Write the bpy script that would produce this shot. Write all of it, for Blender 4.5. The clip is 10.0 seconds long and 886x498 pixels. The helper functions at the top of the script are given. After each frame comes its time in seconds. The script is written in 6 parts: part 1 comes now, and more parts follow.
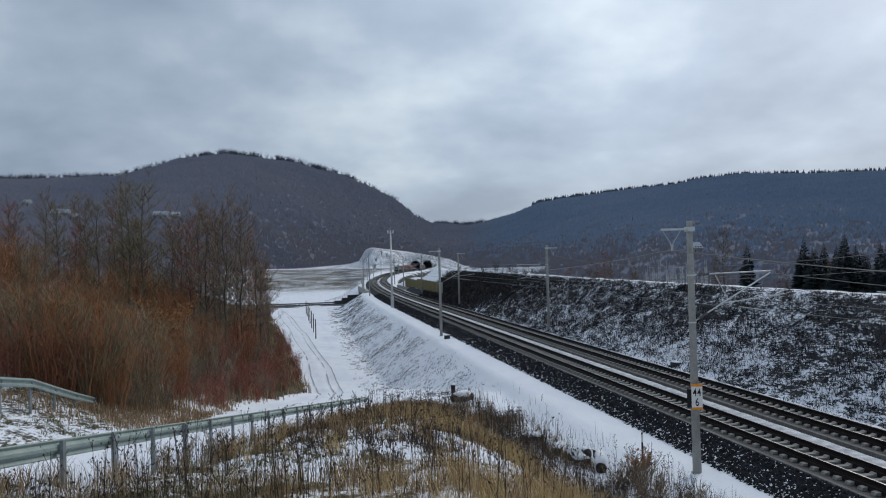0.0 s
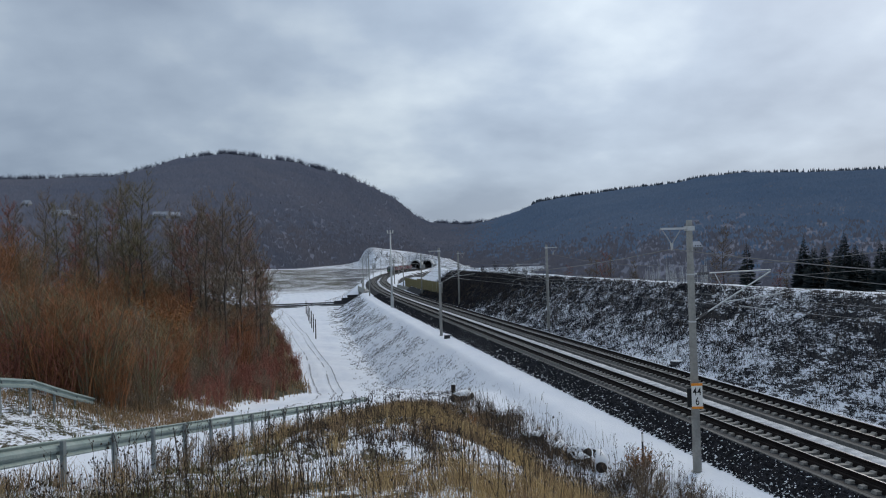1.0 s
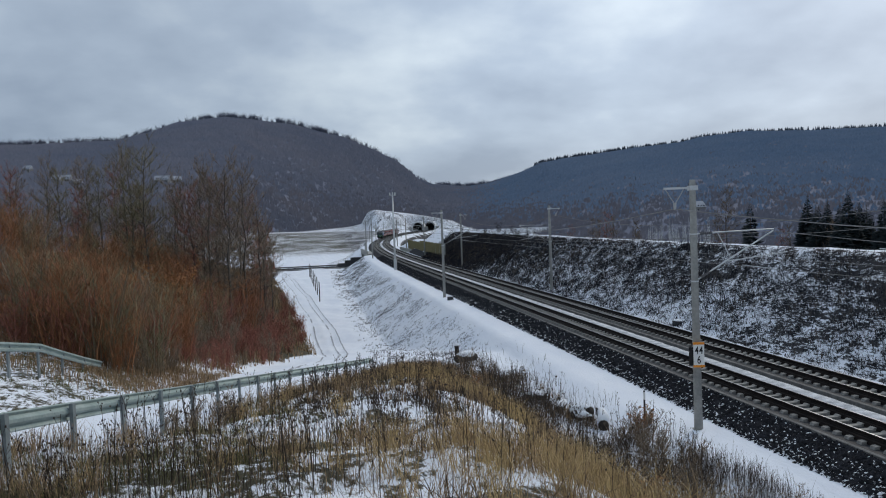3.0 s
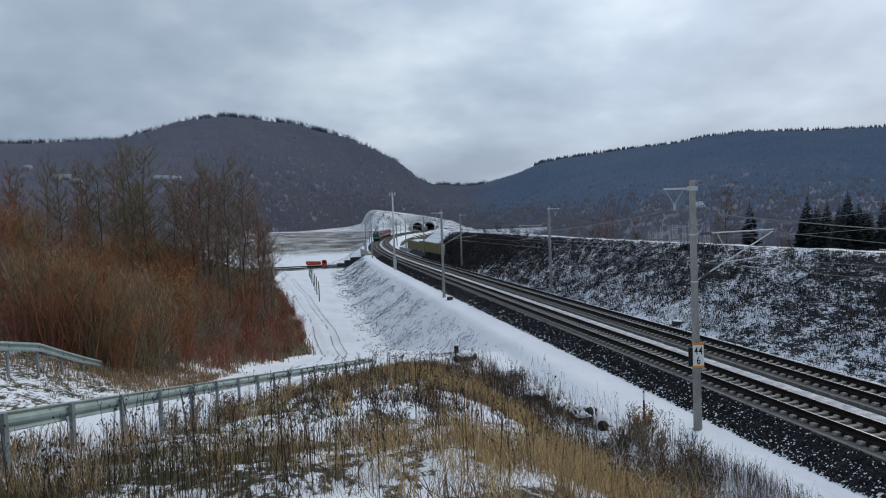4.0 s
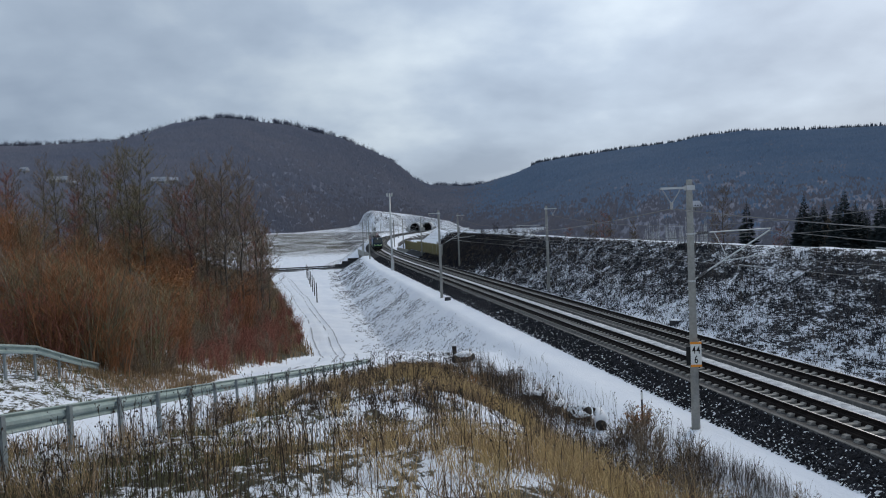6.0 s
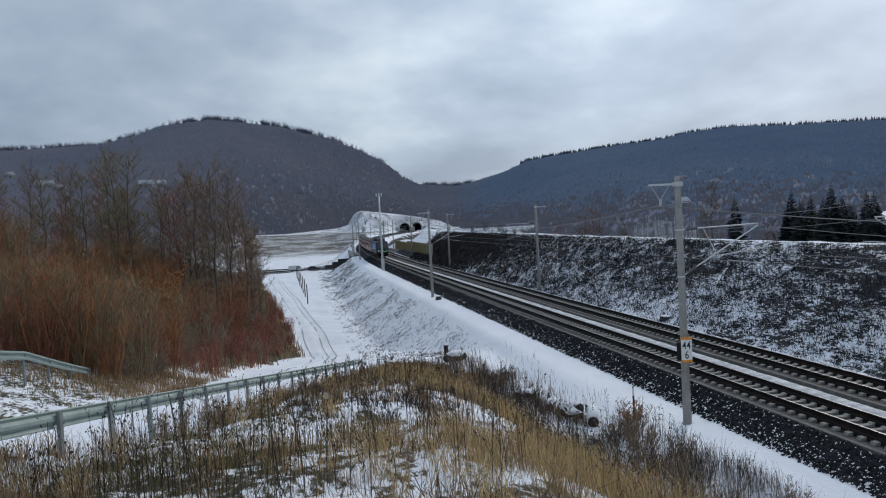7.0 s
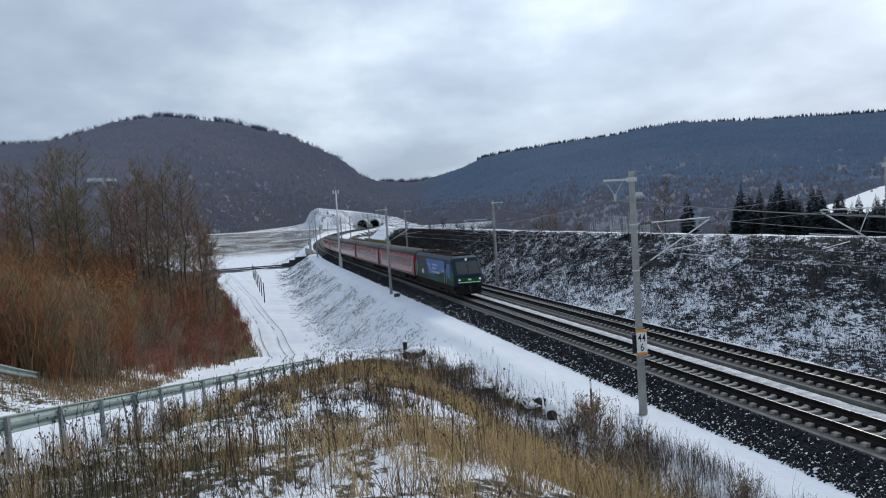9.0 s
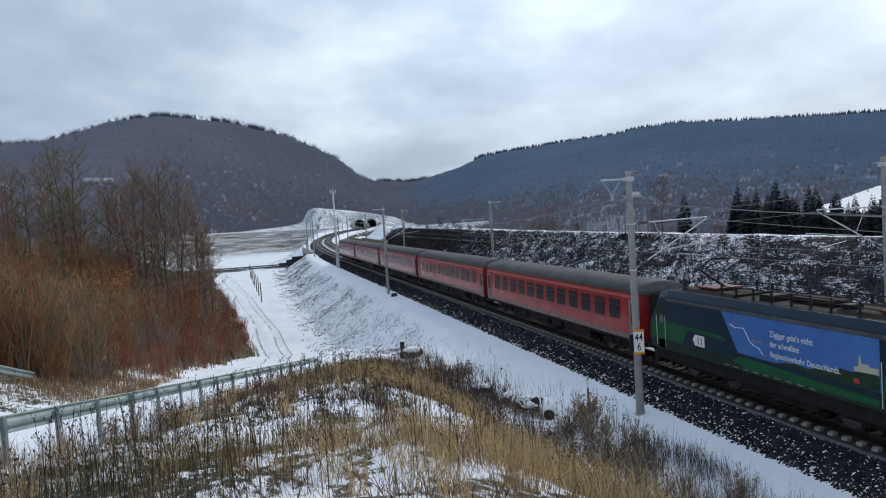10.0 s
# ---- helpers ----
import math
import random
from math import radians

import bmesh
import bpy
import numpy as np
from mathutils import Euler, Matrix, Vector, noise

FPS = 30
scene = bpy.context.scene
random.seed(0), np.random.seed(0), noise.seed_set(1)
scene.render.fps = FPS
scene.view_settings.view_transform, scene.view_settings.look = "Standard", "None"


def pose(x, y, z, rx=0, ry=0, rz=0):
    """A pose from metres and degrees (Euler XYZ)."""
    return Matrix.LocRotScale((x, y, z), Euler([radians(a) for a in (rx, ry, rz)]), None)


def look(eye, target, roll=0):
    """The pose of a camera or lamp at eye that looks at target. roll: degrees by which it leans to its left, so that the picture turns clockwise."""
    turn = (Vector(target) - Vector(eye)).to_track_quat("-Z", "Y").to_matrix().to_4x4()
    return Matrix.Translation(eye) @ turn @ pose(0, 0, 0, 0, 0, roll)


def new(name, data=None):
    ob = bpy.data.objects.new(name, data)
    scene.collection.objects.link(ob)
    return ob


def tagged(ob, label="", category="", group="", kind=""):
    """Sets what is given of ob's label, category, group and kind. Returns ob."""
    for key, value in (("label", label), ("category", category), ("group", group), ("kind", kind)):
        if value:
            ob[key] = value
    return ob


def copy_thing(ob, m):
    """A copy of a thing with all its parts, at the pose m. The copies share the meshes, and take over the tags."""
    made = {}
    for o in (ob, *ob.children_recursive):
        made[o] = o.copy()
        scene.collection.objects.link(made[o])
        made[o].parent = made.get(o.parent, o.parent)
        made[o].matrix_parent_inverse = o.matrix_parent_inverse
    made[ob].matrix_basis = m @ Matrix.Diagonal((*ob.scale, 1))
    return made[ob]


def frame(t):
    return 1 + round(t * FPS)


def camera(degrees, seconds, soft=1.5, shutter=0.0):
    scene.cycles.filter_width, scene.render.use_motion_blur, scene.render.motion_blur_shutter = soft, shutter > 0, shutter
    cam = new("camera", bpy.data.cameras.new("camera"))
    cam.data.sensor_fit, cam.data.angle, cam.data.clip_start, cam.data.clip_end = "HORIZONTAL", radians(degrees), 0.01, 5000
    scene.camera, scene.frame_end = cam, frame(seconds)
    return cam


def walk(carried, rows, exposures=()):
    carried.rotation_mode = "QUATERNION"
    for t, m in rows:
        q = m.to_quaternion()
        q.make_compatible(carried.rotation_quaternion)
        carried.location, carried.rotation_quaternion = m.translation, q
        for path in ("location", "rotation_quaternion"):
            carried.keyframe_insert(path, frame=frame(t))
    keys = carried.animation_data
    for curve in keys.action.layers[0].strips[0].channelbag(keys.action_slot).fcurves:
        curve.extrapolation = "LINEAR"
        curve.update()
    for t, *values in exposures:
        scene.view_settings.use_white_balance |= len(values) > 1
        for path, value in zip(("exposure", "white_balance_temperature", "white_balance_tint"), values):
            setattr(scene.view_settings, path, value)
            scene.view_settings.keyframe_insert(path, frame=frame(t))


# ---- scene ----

# World: the rails run along +y at z = 0, the camera stands on a slope above them.
EYE = 8.42
cam = camera(61.6, 10.0, soft=1.1)
walk(cam, [
    (0, pose(0, 0, EYE, 90.789, 1.586, -10.546)),
    (0.5, pose(0, 0, EYE, 90.791, 1.612, -10.527)),
    (1, pose(0, 0, EYE, 90.771, 1.719, -10.559)),
    (1.5, pose(0, 0, EYE, 90.679, 1.689, -10.577)),
    (2, pose(0, 0, EYE, 89.624, 2.390, -10.452)),
    (2.5, pose(0, 0, EYE, 87.848, 2.268, -10.383)),
    (4, pose(0, 0, EYE, 87.840, 2.104, -10.383)),
    (4.5, pose(0, 0, EYE, 87.841, 2.087, -10.380)),
    (5, pose(0, 0, EYE, 87.870, 2.054, -10.381)),
    (5.5, pose(0, 0, EYE, 87.881, 2.157, -10.404)),
    (7, pose(0, 0, EYE, 87.778, 3.135, -11.370)),
    (7.5, pose(0, 0, EYE, 87.725, 3.425, -12.060)),
    (8, pose(0, 0, EYE, 87.668, 3.458, -12.782)),
    (8.5, pose(0, 0, EYE, 87.607, 3.513, -13.895)),
    (9, pose(0, 0, EYE, 87.318, 3.619, -14.631)),
    (9.5, pose(0, 0, EYE, 87.293, 3.652, -14.667)),
    (10, pose(0, 0, EYE, 87.279, 3.622, -14.847)),
], exposures=[(0.0, -0.12), (2.0, -0.12), (2.5, -0.08), (5.5, -0.06), (7.5, -0.02), (8.0, 0.02), (9.0, 0.2), (9.5, 0.25), (10.0, 0.25)])

# ---- world, sun ----
SUN_AZ, SUN_EL = 48, 34
SUN_WAY = (math.sin(radians(SUN_AZ)) * math.cos(radians(SUN_EL)), math.cos(radians(SUN_AZ)) * math.cos(radians(SUN_EL)), math.sin(radians(SUN_EL)))
def sky():
    world = bpy.data.worlds.new("sky")
    world.use_nodes = True
    scene.world = world
    n, l = world.node_tree.nodes, world.node_tree.links
    n.clear()
    out = n.new("ShaderNodeOutputWorld")
    back = n.new("ShaderNodeBackground")
    nish = n.new("ShaderNodeTexSky")
    nish.sky_type, nish.sun_disc = "NISHITA", False
    nish.sun_elevation, nish.sun_rotation = radians(SUN_EL), radians(SUN_AZ)
    nish.dust_density, nish.air_density = 2.0, 1.0
    co = n.new("ShaderNodeTexCoord")
    # flatten the dome so that the cloud layers draw out towards the horizon
    sep, div, com, add = n.new("ShaderNodeSeparateXYZ"), n.new("ShaderNodeMath"), n.new("ShaderNodeCombineXYZ"), n.new("ShaderNodeMath")
    l.new(co.outputs["Generated"], sep.inputs[0])
    add.operation, add.inputs[1].default_value = "ADD", 0.34
    l.new(sep.outputs[2], add.inputs[0])
    dx, dy = n.new("ShaderNodeMath"), n.new("ShaderNodeMath")
    for d, axis in ((dx, 0), (dy, 1)):
        d.operation = "DIVIDE"
        l.new(sep.outputs[axis], d.inputs[0])
        l.new(add.outputs[0], d.inputs[1])
        l.new(d.outputs[0], com.inputs[axis])
    big, small = n.new("ShaderNodeTexNoise"), n.new("ShaderNodeTexNoise")
    for tex, scale, detail in ((big, 0.8, 5), (small, 2.6, 9)):
        l.new(com.outputs[0], tex.inputs["Vector"])
        tex.inputs["Scale"].default_value, tex.inputs["Detail"].default_value = scale, detail
        tex.inputs["Roughness"].default_value = 0.52
    mixn = n.new("ShaderNodeMix")
    mixn.inputs["Factor"].default_value = 0.30
    l.new(big.outputs[0], mixn.inputs["A"])
    l.new(small.outputs[0], mixn.inputs["B"])
    ramp = n.new("ShaderNodeValToRGB")
    els = ramp.color_ramp.elements
    els[0].position, els[0].color = 0.40, (0.36, 0.455, 0.60, 1)
    els[1].position, els[1].color = 0.60, (0.80, 0.92, 1.03, 1)
    mid = els.new(0.5)
    mid.color = (0.52, 0.635, 0.79, 1)
    l.new(mixn.outputs[0], ramp.inputs[0])
    cloud = n.new("ShaderNodeMix")
    cloud.data_type = "RGBA"
    cloud.inputs["Factor"].default_value = 0.9
    scaled = n.new("ShaderNodeVectorMath")
    scaled.operation, scaled.inputs["Scale"].default_value = "SCALE", 0.1
    l.new(nish.outputs[0], scaled.inputs[0])
    l.new(scaled.outputs[0], cloud.inputs["A"])
    l.new(ramp.outputs[0], cloud.inputs["B"])
    # the veiled sun brightens the cloud round it
    dot = n.new("ShaderNodeVectorMath")
    dot.operation = "DOT_PRODUCT"
    dot.inputs[1].default_value = SUN_WAY
    l.new(co.outputs["Generated"], dot.inputs[0])
    glow = n.new("ShaderNodeMapRange")
    glow.interpolation_type = "SMOOTHSTEP"
    glow.inputs["From Min"].default_value, glow.inputs["From Max"].default_value = 0.55, 1.0
    glow.inputs["To Min"].default_value, glow.inputs["To Max"].default_value = 0.84, 1.16
    l.new(dot.outputs["Value"], glow.inputs[0])
    lit = n.new("ShaderNodeVectorMath")
    lit.operation = "SCALE"
    l.new(cloud.outputs["Result"], lit.inputs[0])
    l.new(glow.outputs[0], lit.inputs["Scale"])
    l.new(lit.outputs[0], back.inputs["Color"])
    back.inputs["Strength"].default_value = 0.95
    l.new(back.outputs[0], out.inputs[0])


sky()
sun_data = bpy.data.lights.new("sun", "SUN")
sun_data.energy, sun_data.angle, sun_data.color = 1.25, radians(16), (1.0, 0.90, 0.76)
sun = new("sun", sun_data)
sun.matrix_world = look(tuple(100 * c for c in SUN_WAY), (0, 0, 0))


# ---- materials ----
def mat(name, a, b=None, scale=3.0, rough=0.7, metal=0.0, bump=0.0, bump_scale=None, island=0.0, spec=0.15, stretch=(1, 1, 1)):
    """Two colours mixed by noise at two scales, with fine relief; island: shade varies from piece to piece."""
    m = bpy.data.materials.new(name)
    m.use_nodes = True
    n, l = m.node_tree.nodes, m.node_tree.links
    bs = n["Principled BSDF"]
    bs.inputs["Roughness"].default_value, bs.inputs["Metallic"].default_value = rough, metal
    bs.inputs["Specular IOR Level"].default_value = spec
    b = b or tuple(c * 0.8 for c in a)
    co, mp = n.new("ShaderNodeTexCoord"), n.new("ShaderNodeMapping")
    mp.inputs["Scale"].default_value = stretch
    l.new(co.outputs["Object"], mp.inputs[0])
    t1, t2 = n.new("ShaderNodeTexNoise"), n.new("ShaderNodeTexNoise")
    for t, s in ((t1, scale), (t2, scale * 6.3)):
        l.new(mp.outputs[0], t.inputs["Vector"])
        t.inputs["Scale"].default_value, t.inputs["Detail"].default_value = s, 4
    mx = n.new("ShaderNodeMix")
    mx.inputs["Factor"].default_value = 0.4
    l.new(t1.outputs[0], mx.inputs["A"])
    l.new(t2.outputs[0], mx.inputs["B"])
    ramp = n.new("ShaderNodeValToRGB")
    ramp.color_ramp.elements[0].position, ramp.color_ramp.elements[1].position = 0.36, 0.64
    ramp.color_ramp.elements[0].color, ramp.color_ramp.elements[1].color = (*a, 1), (*b, 1)
    l.new(mx.outputs[0], ramp.inputs[0])
    col = ramp.outputs[0]
    if island:
        geo, hsv = n.new("ShaderNodeNewGeometry"), n.new("ShaderNodeHueSaturation")
        rng = n.new("ShaderNodeMapRange")
        rng.inputs["To Min"].default_value, rng.inputs["To Max"].default_value = 1 - island, 1 + island
        l.new(geo.outputs["Random Per Island"], rng.inputs[0])
        l.new(rng.outputs[0], hsv.inputs["Value"])
        l.new(col, hsv.inputs["Color"])
        col = hsv.outputs[0]
    l.new(col, bs.inputs["Base Color"])
    if bump:
        t3, bp = n.new("ShaderNodeTexNoise"), n.new("ShaderNodeBump")
        l.new(mp.outputs[0], t3.inputs["Vector"])
        t3.inputs["Scale"].default_value, t3.inputs["Detail"].default_value = bump_scale or scale * 8, 5
        bp.inputs["Strength"].default_value, bp.inputs["Distance"].default_value = bump, 0.03
        l.new(t3.outputs[0], bp.inputs["Height"])
        l.new(bp.outputs[0], bs.inputs["Normal"])
    return m


def ground_mat():
    """Snow over litter and dry grass: the attribute "cover" tells how much of the ground shows through the snow."""
    m = bpy.data.materials.new("snowy_ground")
    m.use_nodes = True
    n, l = m.node_tree.nodes, m.node_tree.links
    bs = n["Principled BSDF"]
    bs.inputs["Roughness"].default_value = 0.85
    bs.inputs["Specular IOR Level"].default_value = 0.2
    co = n.new("ShaderNodeTexCoord")
    at = n.new("ShaderNodeAttribute")
    at.attribute_name = "cover"
    drift = n.new("ShaderNodeMapping")
    drift.inputs["Scale"].default_value = (1.0, 0.42, 1.0)
    l.new(co.outputs["Object"], drift.inputs[0])
    def noise_tex(scale, detail=6, rough=0.6):
        t = n.new("ShaderNodeTexNoise")
        l.new(drift.outputs[0], t.inputs["Vector"])
        t.inputs["Scale"].default_value, t.inputs["Detail"].default_value, t.inputs["Roughness"].default_value = scale, detail, rough
        return t.outputs[0]
    def mix(kind, f, a, b):
        x = n.new("ShaderNodeMix")
        x.data_type = kind
        for key, v in (("Factor", f), ("A", a), ("B", b)):
            if hasattr(v, "is_linked"):
                l.new(v, x.inputs[key])
            else:
                x.inputs[key].default_value = v
        return x.outputs["Result"]
    def math_node(op, a, b):
        x = n.new("ShaderNodeMath")
        x.operation = op
        for i, v in enumerate((a, b)):
            if hasattr(v, "is_linked"):
                l.new(v, x.inputs[i])
            else:
                x.inputs[i].default_value = v
        return x.outputs[0]
    patch = mix("FLOAT", 0.66, noise_tex(1.5, 5), noise_tex(6.5, 8, 0.74))
    level = math_node("SUBTRACT", math_node("MULTIPLY", at.outputs["Fac"], 1.0), 0.22)
    bare = n.new("ShaderNodeMapRange")
    l.new(math_node("SUBTRACT", math_node("ADD", patch, level), 0.5), bare.inputs[0])
    bare.inputs["From Min"].default_value, bare.inputs["From Max"].default_value = -0.015, 0.03
    litter_ramp = n.new("ShaderNodeValToRGB")
    e = litter_ramp.color_ramp.elements
    e[0].position, e[0].color = 0.32, (0.012, 0.013, 0.017, 1)
    e[1].position, e[1].color = 0.72, (0.062, 0.062, 0.068, 1)
    e.new(0.5).color = (0.030, 0.031, 0.036, 1)
    l.new(noise_tex(3.1, 8, 0.7), litter_ramp.inputs[0])
    snow_ramp = n.new("ShaderNodeValToRGB")
    e = snow_ramp.color_ramp.elements
    e[0].position, e[0].color = 0.3, (0.70, 0.745, 0.83, 1)
    e[1].position, e[1].color = 0.7, (0.82, 0.85, 0.905, 1)
    l.new(noise_tex(0.35, 6), snow_ramp.inputs[0])
    # turf and leaf litter by the lane, blackish soil beyond the line
    turf_ramp = n.new("ShaderNodeValToRGB")
    e = turf_ramp.color_ramp.elements
    e[0].position, e[0].color = 0.32, (0.022, 0.020, 0.012, 1)
    e[1].position, e[1].color = 0.72, (0.105, 0.082, 0.046, 1)
    e.new(0.5).color = (0.050, 0.046, 0.026, 1)
    l.new(noise_tex(4.3, 8, 0.7), turf_ramp.inputs[0])
    sep = n.new("ShaderNodeSeparateXYZ")
    l.new(co.outputs["Object"], sep.inputs[0])
    side = n.new("ShaderNodeMapRange")
    side.inputs["From Min"].default_value, side.inputs["From Max"].default_value = 15, 26
    l.new(sep.outputs[0], side.inputs[0])
    soil = mix("RGBA", side.outputs[0], turf_ramp.outputs[0], litter_ramp.outputs[0])
    col = mix("RGBA", bare.outputs[0], snow_ramp.outputs[0], soil)
    l.new(col, bs.inputs["Base Color"])
    bp = n.new("ShaderNodeBump")
    bp.inputs["Strength"].default_value, bp.inputs["Distance"].default_value = 0.5, 0.12
    l.new(mix("FLOAT", 0.5, noise_tex(1.7), noise_tex(9.0)), bp.inputs["Height"])
    l.new(bp.outputs[0], bs.inputs["Normal"])
    return m


M_GROUND = ground_mat()
M_CONCRETE = mat("weathered_concrete", (0.27, 0.275, 0.265), (0.42, 0.42, 0.395), 1.2, 0.85, bump=0.3)
M_SLEEPER = mat("concrete_sleeper", (0.17, 0.165, 0.155), (0.34, 0.33, 0.31), 2.0, 0.9, bump=0.4)
M_SLAB = mat("dark_wet_slab", (0.026, 0.029, 0.034), (0.052, 0.056, 0.064), 0.8, 0.7, bump=0.3)
M_EDGE = mat("slab_edge_concrete", (0.10, 0.10, 0.10), (0.20, 0.20, 0.195), 1.5, 0.9, bump=0.3)
M_RAIL = mat("rusty_rail_and_shadow", (0.012, 0.010, 0.010), (0.026, 0.021, 0.019), 2.0, 0.75, spec=0.08)
M_RAILTOP = mat("worn_steel", (0.30, 0.31, 0.33), (0.40, 0.41, 0.43), 4.0, 0.35, 0.9)
M_BALLAST = mat("dark_ballast", (0.010, 0.011, 0.014), (0.032, 0.033, 0.040), 2.0, 0.9, island=0.5)
M_SNOW = mat("snow", (0.76, 0.785, 0.83), (0.83, 0.845, 0.88), 1.0, 0.9, bump=0.5, bump_scale=5, spec=0.2)
M_STEEL = mat("galvanised_steel", (0.52, 0.54, 0.55), (0.64, 0.66, 0.67), 3.0, 0.5, 0.3)
M_WIRE = mat("catenary_wire", (0.20, 0.20, 0.20), (0.28, 0.27, 0.26), 2.0, 0.5, 0.6)
M_INSUL = mat("grey_insulator", (0.16, 0.16, 0.17), None, 5, 0.4)
M_BLACK = mat("black_rubber", (0.012, 0.012, 0.013), (0.03, 0.03, 0.03), 4.0, 0.7)
M_WHITE = mat("white_paint", (0.74, 0.74, 0.72), (0.80, 0.80, 0.78), 2.0, 0.5)
M_ORANGE = mat("orange_reflective", (0.75, 0.25, 0.03), (0.85, 0.33, 0.05), 6.0, 0.5)
# distance haze is mixed into the base colours of these woods and hills
M_FOREST = mat("hazy_beech_wood", (0.140, 0.160, 0.220), (0.182, 0.190, 0.238), 0.004, 0.95, island=0.07, spec=0.03)
M_MIXED = mat("hazy_mixed_wood", (0.116, 0.176, 0.276), (0.158, 0.212, 0.306), 0.004, 0.95, island=0.07, spec=0.03)
M_LOWWOOD = mat("hazy_valley_wood", (0.122, 0.134, 0.178), (0.152, 0.150, 0.180), 0.01, 0.95, island=0.07, spec=0.03)
M_HILL = mat("hazy_forest_floor", (0.140, 0.160, 0.220), (0.172, 0.182, 0.230), 0.01, 1.0, spec=0.03)
# spruce colour paled and blued by the haze of distance
M_FARSPRUCE = mat("hazy_far_spruces", (0.070, 0.090, 0.118), (0.10, 0.12, 0.15), 0.05, 0.95, island=0.15, spec=0.05)
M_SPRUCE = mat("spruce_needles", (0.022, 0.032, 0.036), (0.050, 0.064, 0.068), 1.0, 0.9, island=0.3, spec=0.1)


# ---- mesh helpers ----
class Build:
    """Collects vertices and faces for one mesh."""
    def __init__(self):
        self.v, self.f = [], []

    def face(self, pts):
        k = len(self.v)
        self.v.extend(pts)
        self.f.append(tuple(range(k, k + len(pts))))

    def box(self, x0, y0, z0, x1, y1, z1, m=None):
        k = len(self.v)
        pts = [(x, y, z) for z in (z0, z1) for x, y in ((x0, y0), (x1, y0), (x1, y1), (x0, y1))]
        if m is not None:
            pts = [tuple(m @ Vector(q)) for q in pts]
        self.v.extend(pts)
        self.f.extend(tuple(k + i for i in q) for q in ((3, 2, 1, 0), (4, 5, 6, 7), (0, 1, 5, 4), (1, 2, 6, 5), (2, 3, 7, 6), (3, 0, 4, 7)))

    def tube(self, pts, radii, sides=6, caps=True):
        """A tapered round bar along pts."""
        pts = [Vector(q) for q in pts]
        if not isinstance(radii, (list, tuple)):
            radii = [radii] * len(pts)
        k = len(self.v)
        for i, q in enumerate(pts):
            d = (pts[min(i + 1, len(pts) - 1)] - pts[max(i - 1, 0)]).normalized()
            u = d.cross(Vector((0, 0, 1)) if abs(d.z) < 0.9 else Vector((1, 0, 0))).normalized()
            w = d.cross(u)
            for j in range(sides):
                a = 2 * math.pi * j / sides
                self.v.append(tuple(q + (u * math.cos(a) + w * math.sin(a)) * radii[i]))
        for i in range(len(pts) - 1):
            for j in range(sides):
                a, b = k + i * sides + j, k + i * sides + (j + 1) % sides
                self.f.append((a, b, b + sides, a + sides))
        if caps:
            self.f.append(tuple(k + j for j in reversed(range(sides))))
            e = k + (len(pts) - 1) * sides
            self.f.append(tuple(e + j for j in range(sides)))

    def ribbon(self, a, b, wa, wb, side):
        s = Vector(side)
        a, b = Vector(a), Vector(b)
        self.face([tuple(a - s * wa), tuple(a + s * wa), tuple(b + s * wb), tuple(b - s * wb)])

    def loft(self, rings, close_ends=True):
        k, n = len(self.v), len(rings[0])
        for r in rings:
            self.v.extend(r)
        for i in range(len(rings) - 1):
            for j in range(n):
                a, b = k + i * n + j, k + i * n + (j + 1) % n
                self.f.append((a, b, b + n, a + n))
        if close_ends:
            self.f.append(tuple(k + j for j in reversed(range(n))))
            self.f.append(tuple(k + (len(rings) - 1) * n + j for j in range(n)))

    def mesh(self, name, material, smooth=False):
        me = bpy.data.meshes.new(name)
        me.from_pydata([tuple(q) for q in self.v], [], self.f)
        me.materials.append(material)
        if smooth:
            me.polygons.foreach_set("use_smooth", [True] * len(me.polygons))
        me.update()
        return me


def part(name, b, material, parent=None, label="", smooth=False, bevel=0.0):
    ob = new(name, b.mesh(name, material, smooth))
    if parent is not None:
        ob.parent = parent
    if label:
        tagged(ob, label)
    if bevel:
        md = ob.modifiers.new("bevel", "BEVEL")
        md.width, md.segments, md.limit_method = bevel, 2, "ANGLE"
    return ob


def thing(name, m, label, category, group="", kind=""):
    ob = new(name)
    ob.matrix_world = m
    return tagged(ob, label, category, group, kind)


# ---- plan of the line and the land ----
TRACK_A, TRACK_B = 20.8, 25.3
CURVE_AT, CURVE_R = 150.0, 1800.0


def bend(y):
    """How far the line has swung to the right at y."""
    return np.maximum(0, y - CURVE_AT) ** 2 / (2 * CURVE_R)


def spread(y):
    """The right-hand track draws away towards its own tunnel."""
    return 4.5 * np.clip((y - 480) / 235, 0, 1) ** 2


def smooth(a, b, x):
    t = np.clip((x - a) / (b - a), 0, 1)
    return t * t * (3 - 2 * t)


def path_edge(y):
    """The left edge of the lane, where the thicket begins."""
    return np.interp(y, [0, 35, 55, 77, 110, 210], [-5.5, -6.5, -4.0, 0.8, -1.3, -9.5])


def guard_line(y):
    return -5.35 + 0.062 * y + 0.0030 * np.clip(y, 0, 60) ** 2


def wobble(x, y, s, seed):
    return (np.sin(x * s + seed) * np.cos(y * s * 1.13 + seed * 2.1) + 0.5 * np.sin(x * s * 2.3 + y * s * 1.7 + seed * 3)
            + 0.3 * np.sin(y * s * 4.1 - x * s * 3.3 + seed))


GRAIN = np.random.RandomState(99).uniform(0, 1, (256, 256))


